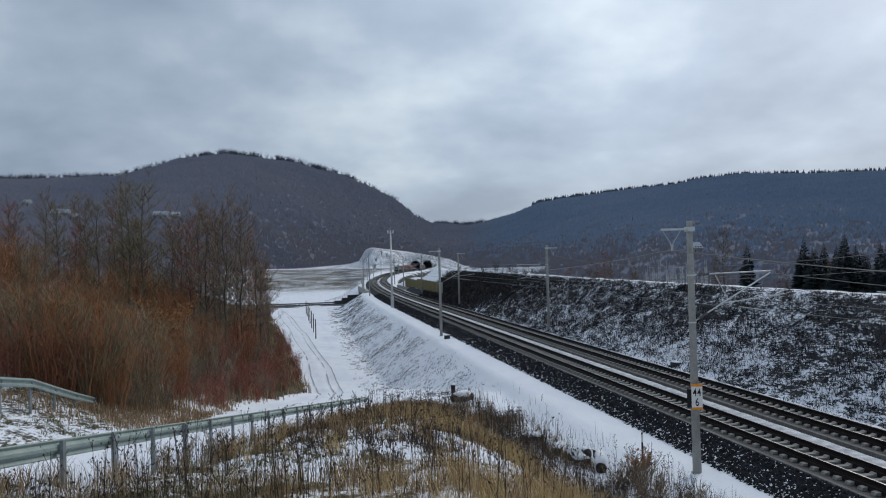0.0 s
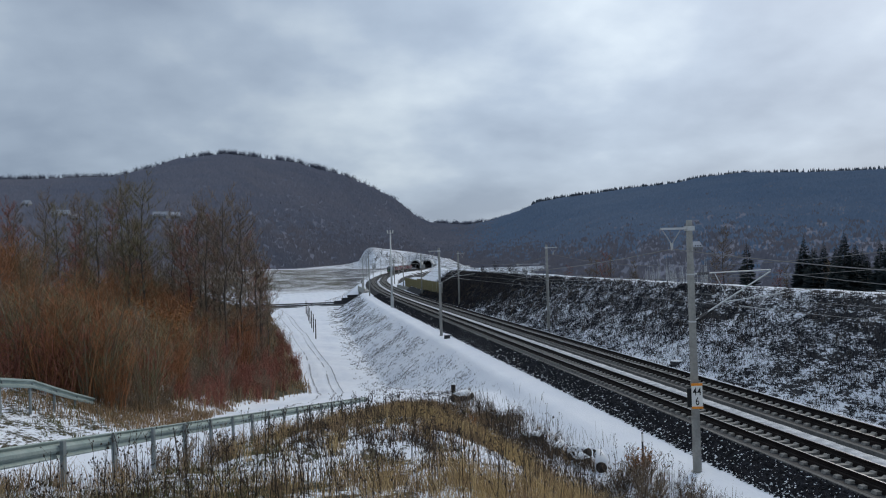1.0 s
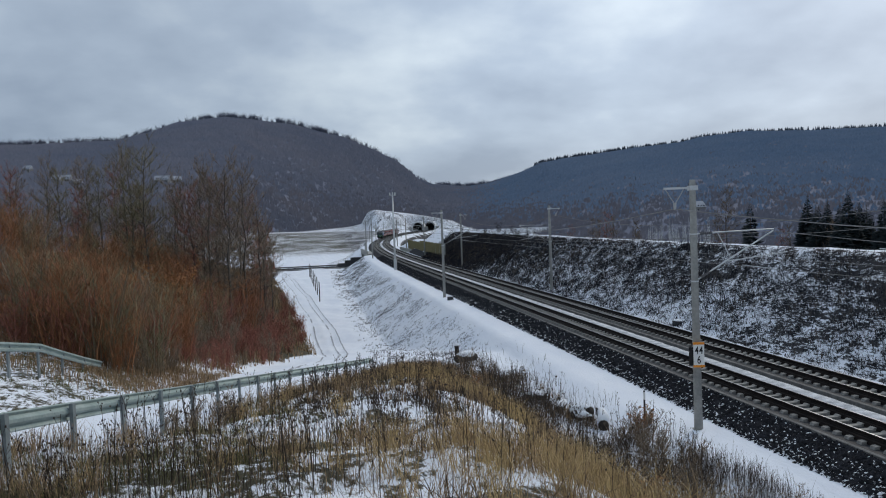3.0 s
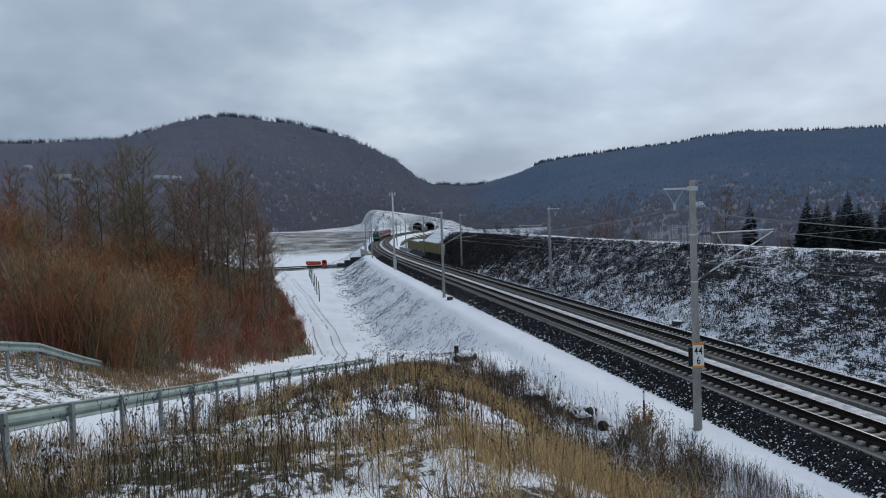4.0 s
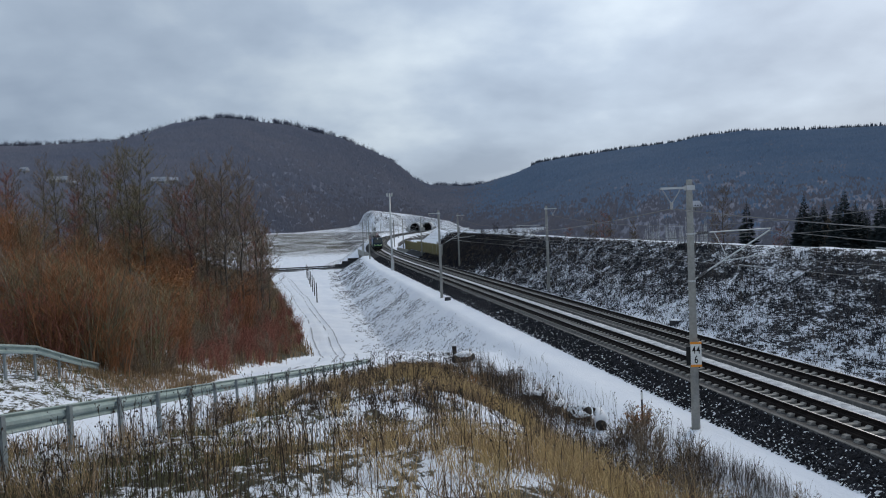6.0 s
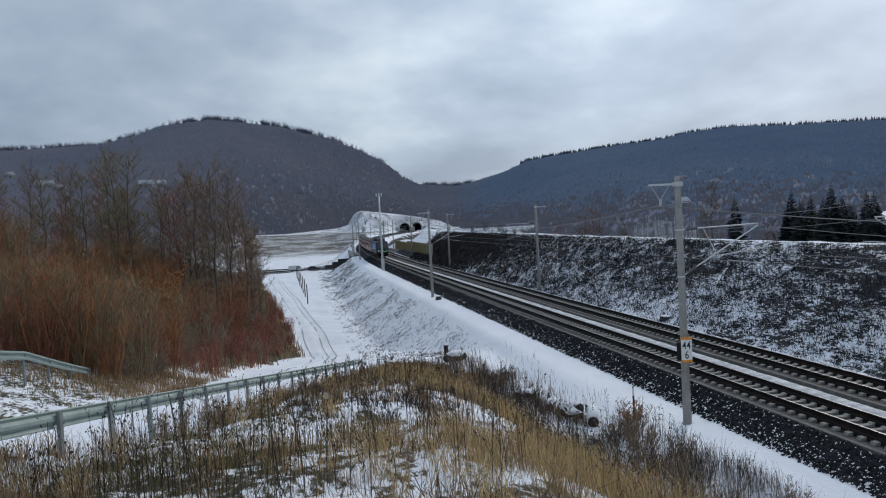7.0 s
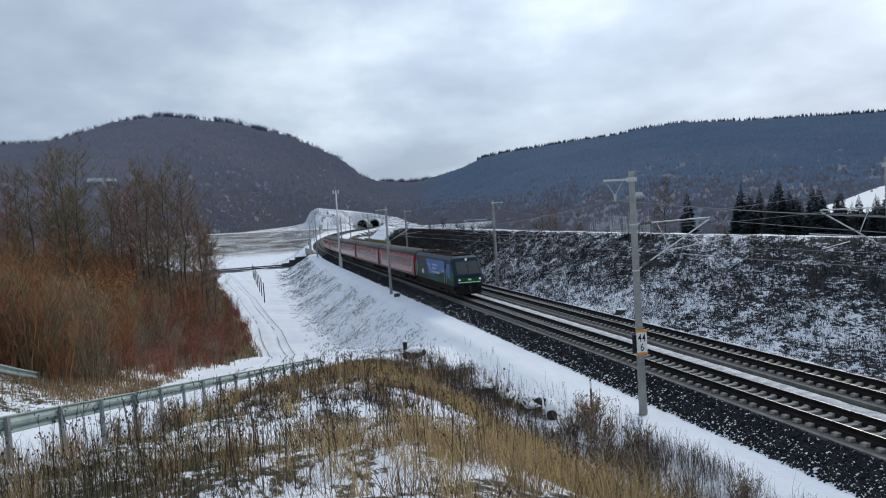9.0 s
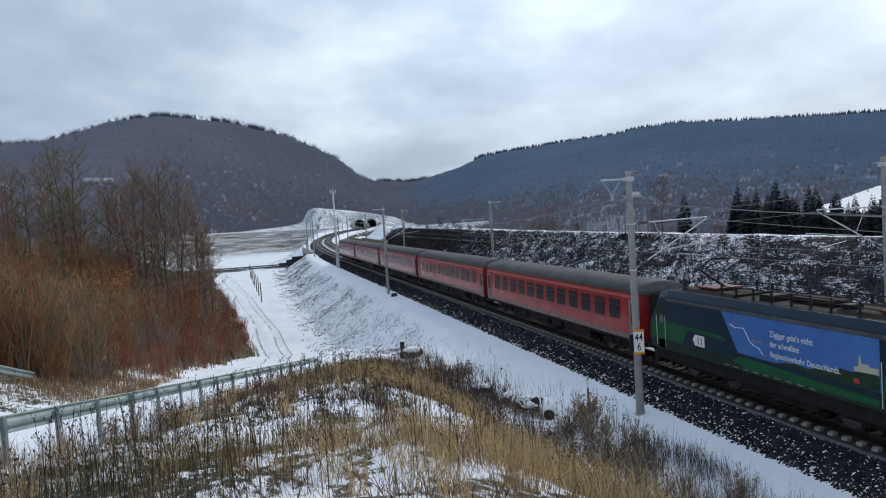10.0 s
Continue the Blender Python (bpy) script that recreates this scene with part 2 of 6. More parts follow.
def grain(x, y, cell, seed):
    """Smooth value noise, 0 to 1, with features about cell metres across."""
    total = 0.0
    for k, w in ((1, 0.55), (2.1, 0.3), (4.3, 0.15)):
        px_, py_ = np.asarray(x) / cell * k + seed * 17.3, np.asarray(y) / cell * k + seed * 9.7
        ix, iy = np.floor(px_).astype(int), np.floor(py_).astype(int)
        fx, fy = px_ - ix, py_ - iy
        fx, fy = fx * fx * (3 - 2 * fx), fy * fy * (3 - 2 * fy)
        a, b = GRAIN[ix % 256, iy % 256], GRAIN[(ix + 1) % 256, iy % 256]
        c, d = GRAIN[ix % 256, (iy + 1) % 256], GRAIN[(ix + 1) % 256, (iy + 1) % 256]
        total = total + w * ((a * (1 - fx) + b * fx) * (1 - fy) + (c * (1 - fx) + d * fx) * fy)
    return total


def natural(x, y):
    z = np.maximum(6.85 - 0.157 * np.maximum(y, -20), -5.7)
    z = z + 0.25 * np.exp(-((y - 79) / 10) ** 2)
    rise = np.minimum(0.36 * np.maximum(0, path_edge(y) - x), 10) * (1 - smooth(190, 240, y)) * smooth(8, 26, y)
    z = z + rise
    far = smooth(255, 600, y) * np.interp(x, [-200, -60, 20, 60], [9.5, 9.3, 8.2, 7.5])
    z = z + far * (x < 400)
    ridge = np.interp(x, [-40, 9, 42, 56, 62.4, 66.4, 88, 116, 145, 190], [1.5, 3.8, 5.8, 9.0, 20.0, 22.2, 18.2, 11, 4.5, 2])
    z = np.where(y > 670, np.maximum(z, -1 + (ridge + 1) * smooth(670, 740, y)), z)
    return z - smooth(770, 930, y) * 30


def natural_right(u, y):
    top = np.interp(u, [28, 38.9, 75, 140], [5.25, 5.25, -5, -9])
    top = top + np.interp(y, [60, 100, 150, 180], [0, 0.05, 0.5, 0.6])
    top = top * (1 - smooth(262, 300, y)) + np.interp(u, [30, 34, 60, 140], [-1, -3, -14, -18]) * smooth(262, 300, y)
    top = top - 3.0 * np.clip(np.abs(y - 222) / 34, 0, 1.2) ** 2 * smooth(196, 206, y) + 1.2 * (grain(u, y, 9, 61) - 0.5) * smooth(190, 200, y)
    ridge = np.interp(u + bend(y), [42, 56, 62.4, 66.4, 88, 116, 145, 160, 190], [5.8, 9.0, 20.0, 22.2, 19.3, 14.8, 8.5, 0, -10])
    top = np.where(y > 690, np.maximum(top, -1 + (ridge + 1) * smooth(690, 740, y)), top)
    return top - smooth(770, 930, y) * 30


def land(x, y):
    """Height of the ground."""
    x, y = np.asarray(x, float), np.asarray(y, float)
    u = x - bend(y)
    left_d = np.maximum(0, 15.4 - u)
    zn = natural(x, y)
    edge = np.interp(y, [8, 12, 18, 40], [3.4, 4.0, 4.8, 5.2])
    past = 0.5 * (u - edge + np.sqrt((u - edge) ** 2 + 2.2)) / (12.4 - edge)
    fall = -1.85 + np.maximum(zn + 1.85, 0) * np.clip(1.03 - past, 0, 1) ** 1.4
    cut = np.where(zn > -1.85, fall, zn)
    deep = smooth(300, 380, y)
    zn = np.where(u > edge - 3, cut * (1 - deep) + np.minimum(zn, -1.3 + left_d * 0.68) * deep, zn)
    zl = np.maximum(zn, -1.3 - left_d * np.interp(y, [40, 60], [0.3, 0.62]))
    zl = np.minimum(zl, -1.3 + left_d * 1.2)
    # the embankment breaks off at the road that passes under the line
    gap = np.exp(-((y - 244) / 11.5) ** 6)
    zl = zl * (1 - gap) + np.minimum(zl, -5.7) * gap
    right_d = np.maximum(0, u - 28.9 - spread(y))
    zr = np.clip(natural_right(u, y), -0.85 - right_d * 0.6, -0.85 + right_d * 0.69)
    form = np.interp(u, [15.4, 17.3, 18.0, 27.6, 28.4], [-1.3, -1.15, -1.0, -0.95, -0.85])
    z = np.where(u < 15.4, zl, np.where(u > 28.9 + spread(y), zr, form))
    z = np.where((u >= 15.4) & (u < 60), z * (1 - gap) + np.minimum(z, -5.7) * gap, z)
    ridge = np.interp(x, [42, 56, 62.4, 66.4, 88, 116, 145, 160, 190], [5.8, 9.0, 20.0, 22.2, 19.3, 14.8, 8.5, 0, -10])
    over = np.where(y > 940, 0, -1 + (ridge + 1) * smooth(726, 744, y) - smooth(770, 930, y) * 30)
    z = np.where((u > -32) & (y > 726), np.maximum(z, over), z)
    rough = 0.05 * wobble(x, y, 0.9, 1.0) + 0.10 * wobble(x, y, 0.23, 4.0) + 0.34 * (grain(x, y, 1.1, 7.0) - 0.5) * smooth(guard_line(y), guard_line(y) + 1, x) * smooth(60, 45, y)
    off_rail = x - guard_line(y)
    z = z - 0.42 * smooth(9, 34, y) * smooth(74, 50, y) * np.exp(-(off_rail / np.where(off_rail > 0, 2.3, 4.5)) ** 2)
    soft_zone = np.clip(np.abs(u - 22) / 6 - 1.0, 0, 1)
    z = z + rough * soft_zone * (1 - 0.65 * smooth(36, 37.5, u) * smooth(44, 41, u))
    # wheel ruts of the lane
    lane = lane_mid(y)
    for o in (-0.85, 0.85):
        z = z - 0.10 * np.exp(-((x - lane - o) / 0.22) ** 2) * smooth(44, 60, y)
    return z


def lane_mid(y):
    return np.interp(y, [0, 30, 50, 77, 110, 160, 210, 238], [-7.5, -3.0, -0.3, 2.2, 1.0, -2.4, -6.3, -9.5])


def cover(x, y):
    """0: closed snow, 1: litter and grass with hardly any snow."""
    u = x - bend(y)
    c = np.full(np.shape(x), 0.0)
    emb = smooth(15.4, 13.2, u) * smooth(5.4, 7.5, u) * smooth(60, 90, y) * smooth(236, 225, y)
    c = np.maximum(c, (0.055 + 0.12 * (grain(x, y * 0.4, 5.0, 5) - 0.5)) * emb)
    foot = guard_line(y)
    m = smooth(foot - 0.3, foot + 0.8, x) * smooth(10.5, 7.5, u) * smooth(62, 42, y)
    c = np.maximum(c, (0.19 + 0.05 * smooth(16, 9, y) * smooth(2, -2, x) + 0.22 * (grain(x, y, 1.3, 3) - 0.5) + 0.22 * (grain(x, y, 0.4, 23) - 0.5)) * m)
    c = np.maximum(c, 0.22 * smooth(-6.2, -7.5, x) * smooth(60, 46, y))
    c = np.maximum(c, (0.27 + 0.25 * (grain(x, y, 2.5, 41) - 0.5) + 0.2 * smooth(60, 75, y)) * smooth(path_edge(y) - 0.2, path_edge(y) - 1.5, x) * smooth(50, 58, y) * smooth(230, 205, y))
    bank = smooth(27.9, 28.9, u) * smooth(38.3, 37.8, u) * smooth(200, 188, y)
    c = np.maximum(c, (0.222 + 0.12 * (grain(x, y * 0.5, 4.0, 8) - 0.5) + 0.08 * (grain(x, y * 0.5, 1.1, 13) - 0.5) + 0.04 * smooth(30, 35, u) + 0.16 * smooth(110, 165, y)) * bank)
    c = np.maximum(c, 0.4 * smooth(28.2, 29.0, u) * smooth(30.8, 30.5, u) * smooth(185, 195, y) * smooth(262, 250, y))
    c = np.maximum(c, (0.05 + 0.2 * (grain(x, y, 3.0, 44) - 0.5)) * smooth(3.2, 5.5, u) * smooth(10, 7.5, u) * smooth(60, 70, y) * smooth(150, 110, y))
    c = np.maximum(c, 0.5 * smooth(40, 46, u) * smooth(560, 520, y))
    field = smooth(262, 380, y) * smooth(5, -5, u - 14) * smooth(690, 660, y)
    c = np.maximum(c, (0.262 + 0.15 * (grain(x, y, 9, 4) - 0.5)) * field)
    c = np.maximum(c, (0.20 + 0.14 * (grain(x, y, 9, 4) - 0.5)) * smooth(655, 700, y))
    c = np.maximum(c, 0.6 * smooth(31, 34, u - spread(y)) * smooth(258, 275, y) * smooth(700, 680, y))
    return np.clip(c, 0, 1)


def stepped(*spans):
    out = []
    for a, b, s in spans:
        out.extend(np.arange(a, b, s))
    return np.array(out + [spans[-1][1]])


def sheet(name, xs, ys, zfun, cfun, material):
    gx, gy = np.meshgrid(xs, ys)
    gz = zfun(gx, gy)
    nx, ny = len(xs), len(ys)
    v = np.stack([gx, gy, gz], -1).reshape(-1, 3)
    i = np.arange((ny - 1) * nx).reshape(ny - 1, nx)[:, :-1].reshape(-1)
    f = np.stack([i, i + 1, i + nx + 1, i + nx], -1)
    me = bpy.data.meshes.new(name)
    me.from_pydata(v.tolist(), [], f.tolist())
    at = me.attributes.new("cover", "FLOAT", "POINT")
    at.data.foreach_set("value", cfun(gx, gy).reshape(-1).astype(np.float32))
    me.polygons.foreach_set("use_smooth", [True] * len(me.polygons))
    me.materials.append(material)
    return new(name, me)


xs = stepped((-260, -60, 10), (-60, -16, 1.6), (-16, 42, 0.42), (42, 80, 2), (80, 260, 8))
ys = stepped((-40, 4, 2), (4, 60, 0.5), (60, 130, 1.0), (130, 270, 1.6), (270, 780, 5), (780, 940, 20))
ground = sheet("ground", xs, ys, land, cover, M_GROUND)
tagged(ground, "snow-covered valley ground with dry grass and lane ruts", "ground", kind="structure")

# ---- far hills ----
RIDGE_AZ = [-180, -60, -40, -20, -13.2, -10.6, -8.8, -5.5, -3.5, -0.6, 3.0, 5.2, 6.9, 8.6, 9.7, 12.5, 14, 16.4, 18.1, 19.8, 24, 28, 29.6, 32.6, 39, 45.7, 60, 90, 180]
RIDGE_EL = [3.0, 4.5, 5.5, 5.9, 6.25, 6.95, 7.6, 8.05, 7.85, 7.45, 6.5, 5.5, 4.6, 3.15, 2.7, 2.45, 2.65, 3.3, 3.95, 4.2, 4.55, 4.8, 5.1, 5.25, 4.9, 4.6, 4.5, 4, 3.0]


def ridge_dist(az):
    return np.interp(az, [-180, -25, 3, 9.7, 14, 45, 180], [1500, 1500, 1500, 2100, 1900, 1700, 1500])


def hill_z(az, r):
    rr = ridge_dist(az)
    top = EYE + rr * np.tan(np.radians(np.interp(az, RIDGE_AZ, RIDGE_EL)))
    start = np.interp(az, [-180, -10, 2, 12, 25, 180], [420, 420, 900, 900, 330, 330])
    low = np.interp(az, [-30, -5, 5, 12, 30, 180], [-6, -6, -14, -14, -9, -9])
    t = np.clip((r - start) / (rr - start), 0, 1)
    up = 0.45 * t + 0.55 * t * t * (3 - 2 * t)
    z = low + (top - low) * up
    z = z + 7 * np.sin(az * 0.9 + r * 0.006) * t * (1 - t) + 4 * np.sin(az * 2.3 - r * 0.011) * t * (1 - t)
    return np.where(r > rr, top - (r - rr) * 0.25, z)


def hills():
    az = np.concatenate([np.arange(-180, -40, 5), np.arange(-40, 65, 0.6), np.arange(65, 180.1, 5)])
    rs = np.concatenate([np.arange(0.02, 1.0, 0.035), [1.0, 1.03, 1.15, 1.5, 2.2]])
    v = []
    for r in rs:
        for a in az:
            rr = ridge_dist(a)
            start = np.interp(a, [-180, -10, 2, 12, 25, 180], [420, 420, 900, 900, 330, 330])
            d = start + (rr - start) * r
            v.append((d * math.sin(radians(a)), d * math.cos(radians(a)), float(hill_z(a, d)) - (6 if r > 1 else 0)))
    n = len(az)
    b = Build()
    b.v = v
    b.f = [(i * n + j, i * n + j + 1, (i + 1) * n + j + 1, (i + 1) * n + j) for i in range(len(rs) - 1) for j in range(n - 1)]
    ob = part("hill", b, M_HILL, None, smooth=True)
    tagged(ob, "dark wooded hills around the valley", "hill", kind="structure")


hills()

# ---- track ----
def ribbon_along(b, prof, y0, y1, off, step=None, extra=lambda y: 0.0):
    """Sweep a closed profile (x, z) along the line at the offset off."""
    ys_ = list(stepped((y0, min(y1, 205), 12), (min(y1, 205), y1, 6))) if y1 > 205 else list(stepped((y0, y1, 12)))
    rings = []
    for y in ys_:
        s = off + float(bend(y)) + float(extra(y))
        rings.append([(s + x, y, z) for x, z in prof])
    b.loft(rings)


def no_spread(y):
    return 0.0


def track(off, extra, label):
    root = thing("railway_track", pose(0, 0, 0), label, "railway track", "railway tracks")
    b = Build()
    ribbon_along(b, [(-1.62, -0.95), (1.62, -0.95), (1.55, -0.36), (-1.55, -0.36)], -20, 712, off, extra=extra)
    part("slab", b, M_SLAB, root, "dark wet concrete slab")
    b = Build()
    ribbon_along(b, [(-1.66, -0.5), (-1.50, -0.5), (-1.50, -0.33), (-1.66, -0.33)], -20, 712, off, extra=extra)
    part("slab_edge", b, M_EDGE, root, "light grey concrete slab edge")
    for o in (-0.753, 0.753):
        b = Build()
        ribbon_along(b, [(-0.075, -0.172), (0.075, -0.172), (0.075, -0.155), (0.012, -0.135), (0.012, -0.05), (0.036, -0.035), (0.036, -0.004), (-0.036, -0.004), (-0.036, -0.035), (-0.012, -0.05), (-0.012, -0.135), (-0.075, -0.155)], -20, 712, off + o, extra=extra)
        # wider dark strip: the shadow along the rail, put in as shape
        ribbon_along(b, [(-0.25, -0.345), (0.25, -0.345), (0.21, -0.178), (-0.21, -0.178)], -20, 712, off + o, extra=extra)
        rail = part("rail", b, M_RAIL, root, "dark rusty steel rail with a shadow strip at its foot")
        b = Build()
        ribbon_along(b, [(-0.03, -0.01), (0.03, -0.01), (0.03, 0.0), (-0.03, 0.0)], -20, 712, off + o, extra=extra)
        part("running_surface", b, M_RAILTOP, rail)
    # sleepers: two raised blocks and a crossbar each
    b = Build()
    prof = [(-1.22, -0.36), (1.22, -0.36), (1.17, -0.25), (0.45, -0.22), (0.36, -0.28), (-0.36, -0.28), (-0.45, -0.22), (-1.17, -0.25)]
    b.loft([[(x, dy, z) for x, z in prof] for dy in (-0.13, 0.13)])
    me = b.mesh("sleeper", M_SLEEPER)
    ys_ = np.arange(8.3, 8.3 + 0.65 * 700, 0.65)
    for y in ys_[:290]:
        ob = new("sleeper", me)
        ob.parent = root
        ob.matrix_world = pose(off + float(bend(y)) + float(extra(y)), y, 0)
    rest = Build()
    for y in ys_[290:]:
        k, s = len(rest.v), off + float(bend(y)) + float(extra(y))
        rest.v.extend((v.co.x + s, v.co.y + y, v.co.z) for v in me.vertices)
        rest.f.extend(tuple(k + i for i in p.vertices) for p in me.polygons)
    ob = part("far_sleepers", rest, M_SLEEPER, root)
    ob["kind"] = "stuff"


track(TRACK_A, no_spread, "ballastless railway track with concrete sleepers on dark slab")
track(TRACK_B, spread, "second ballastless track beside the embankment ditch")


def snow_strip():
    b = Build()
    mid = (TRACK_A + TRACK_B) / 2
    rng = random.Random(5)
    rows = []
    for y in stepped((-10, 90, 0.5), (90, 330, 3)):
        e0, e1 = rng.uniform(-0.06, 0.06), rng.uniform(-0.05, 0.05)
        s = mid + float(bend(y))
        rows.append([(s - 0.66 + e0, y, -0.52), (s - 0.5 + e0, y, -0.36), (s, y, -0.33 + rng.uniform(-0.02, 0.02)), (s + 0.16 + e1, y, -0.37), (s + 0.30 + e1, y, -0.52)])
    k = 5
    for r in rows:
        b.v.extend(r)
    b.f = [(i * k + j, i * k + j + 1, (i + 1) * k + j + 1, (i + 1) * k + j) for i in range(len(rows) - 1) for j in range(k - 1)]
    ob = part("snow_strip", b, mat("trodden_dirty_snow", (0.34, 0.36, 0.39), (0.74, 0.75, 0.77), 2.2, 0.9, bump=0.8, bump_scale=8), None, smooth=True)
    tagged(ob, "strip of trodden snow lying between the tracks", "snow", kind="structure")
    b = Build()
    ribbon_along(b, [(-0.7, -0.95), (0.7, -0.95), (0.7, -0.5), (-0.7, -0.5)], -20, 330, mid)
    ob = part("gravel_bed", b, M_SLAB, None)
    tagged(ob, "dark gravel bed between the tracks", "gravel", kind="structure")


snow_strip()


def ballast(name, label, off0, off1, z0, z1, count, seed, snow):
    """Loose stones on the shoulder slope, with snow caught between them."""
    rng = random.Random(seed)
    base = Build()
    ribbon_along(base, [(off0, z0 - 0.3), (off1, z0 - 0.3), (off1, z1), (off0, z0)], -20, 420, 0.0)
    ob = part("shoulder", base, M_BALLAST, None)
    tagged(ob, "dark ballast shoulder dusted with snow", "ballast", kind="structure")
    for which, m, n_ in (("stone", M_BALLAST, count), ("snow_patch", M_SNOW, snow)):
        b = Build()
        for _ in range(n_):
            y = 12 + 190 * rng.random() ** 1.9
            t = rng.random() if which == "stone" else rng.random() ** 3.2
            x = off0 + (off1 - off0) * t + float(bend(y))
            z = z0 + (z1 - z0) * t
            r = rng.uniform(0.035, 0.085) * (1.0 + y / 90) * (1.0 if which == "stone" else 0.68)
            k = len(b.v)
            flat = 0.75 if which == "stone" else 0.6
            for dx, dy, dz in ((1, 0, 0), (-1, 0, 0), (0, 1, 0), (0, -1, 0), (0, 0, 1), (0, 0, -1)):
                s = r * rng.uniform(0.7, 1.3)
                b.v.append((x + dx * s + rng.uniform(-.3, .3) * r, y + dy * s + rng.uniform(-.3, .3) * r, z + dz * s * flat + 0.02))
            b.f.extend(tuple(k + i for i in q) for q in ((0, 2, 4), (2, 1, 4), (1, 3, 4), (3, 0, 4), (2, 0, 5), (1, 2, 5), (3, 1, 5), (0, 3, 5)))
        o = part(name if which == "stone" else "snow_crumbs", b, m, None)
        tagged(o, label if which == "stone" else "crumbs of snow caught between ballast stones", "ballast" if which == "stone" else "snow", kind="stuff")


ballast("ballast_stones", "dark broken ballast stones on the shoulder", 17.55, 19.16, -1.12, -0.42, 28000, 11, 15000)


# ---- masts and wires ----
M_PALEINS = mat("pale_insulator", (0.42, 0.43, 0.44), (0.5, 0.5, 0.5), 4, 0.4)


def mast(y, x, side, label, cantilever=True, top=9.8):
    """A round concrete catenary mast; side +1: its arms reach to the right."""
    root = thing("catenary_mast", pose(x, y, 0), label, "catenary mast", "catenary masts")
    b = Build()
    b.tube([(0, 0, -2.2), (0, 0, top - 0.1), (0, 0, top)], [0.195, 0.132, 0.125], 16)
    part("pole", b, M_CONCRETE, root, smooth=True)
    b = Build()
    b.tube([(0, 0, -1.75), (0, 0, -1.2)], [0.29, 0.27], 14)
    part("foundation", b, M_CONCRETE, root)
    # cross arm with the hanging feeder insulator
    b = Build()
    b.box(-1.35 * side if side > 0 else -0.2, -0.06, top - 0.40, 0.2 if side > 0 else 1.35, 0.06, top - 0.31)
    b.box(-0.17, -0.17, top - 0.46, 0.17, 0.17, top - 0.26)
    arm = part("cross_arm", b, M_STEEL, root)
    b = Build()
    hx = -0.85 * side
    b.tube([(hx - 0.42, 0, top - 0.42), (hx, 0, top - 1.05)], 0.018, 5)
    b.tube([(hx + 0.42, 0, top - 0.42), (hx, 0, top - 1.05)], 0.018, 5)
    b.tube([(hx, 0, top - 0.98), (hx, 0, top - 1.3)], [0.075, 0.05], 8)
    part("feeder_insulator", b, M_PALEINS, arm, "pale insulator hanging in a V")
    if cantilever:
        L = 3.9
        b = Build()
        b.tube([(0.9 * side, 0, 7.45), (L * side, 0, 7.5)], 0.032, 7)
        b.tube([(0.75 * side, 0, 5.75), (L * 0.99 * side, 0, 7.42)], 0.036, 7)
        b.tube([(1.6 * side, 0, 6.15), (4.55 * side, 0, 6.45)], 0.026, 6)
        b.tube([(1.15 * side, 0, 7.42), (1.75 * side, 0, 6.3)], 0.018, 5)
        b.tube([(2.3 * side, 0, 5.95), (3.9 * side, 0, 5.7)], 0.018, 5)
        b.tube([(0.05 * side, 0, 7.42), (0.3 * side, 0, 7.43)], 0.03, 6)
        b.tube([(0.05 * side, 0, 5.35), (0.3 * side, 0, 5.5)], 0.03, 6)
        part("cantilever", b, M_STEEL, root)
        for a, c in (((0.3, 7.43), (0.9, 7.45)), ((0.3, 5.5), (0.75, 5.75))):
            b = Build()
            steps = [(i + o) / 7 for i in range(7) for o in (0.0, 0.08, 0.55)]
            b.tube([((a[0] + (c[0] - a[0]) * t) * side, 0, a[1] + (c[1] - a[1]) * t) for t in steps], [0.03, 0.075, 0.035] * 7, 8)
            part("stack_insulator", b, M_INSUL, root)
    for z in (5.35, 7.42):
        b = Build()
        b.tube([(0, 0, z - 0.03), (0, 0, z + 0.03)], 0.175, 14)
        part("clamp", b, M_STEEL, root)
    return root


LEFT_Y = [30.1, 92.0, 154.0, 207.0, 262.0, 318.0, 376.0, 436.0, 498.0, 560.0]
RIGHT_Y = [28.9, 88.0, 142.0, 192.0, 243.0, 300.0, 358.0, 420.0, 482.0]
near_mast = None
for y in LEFT_Y:
    if y == 154.0:
        continue  # the radio mast carries the wires here
    m_ = mast(y, 16.65 + float(bend(y)), 1, "round grey concrete catenary mast standing on snowy berm")
    near_mast = near_mast or m_
for y in RIGHT_Y:
    mast(y, 29.45 + float(bend(y)) + float(spread(y)), -1, "grey concrete catenary mast at the foot of the bank")


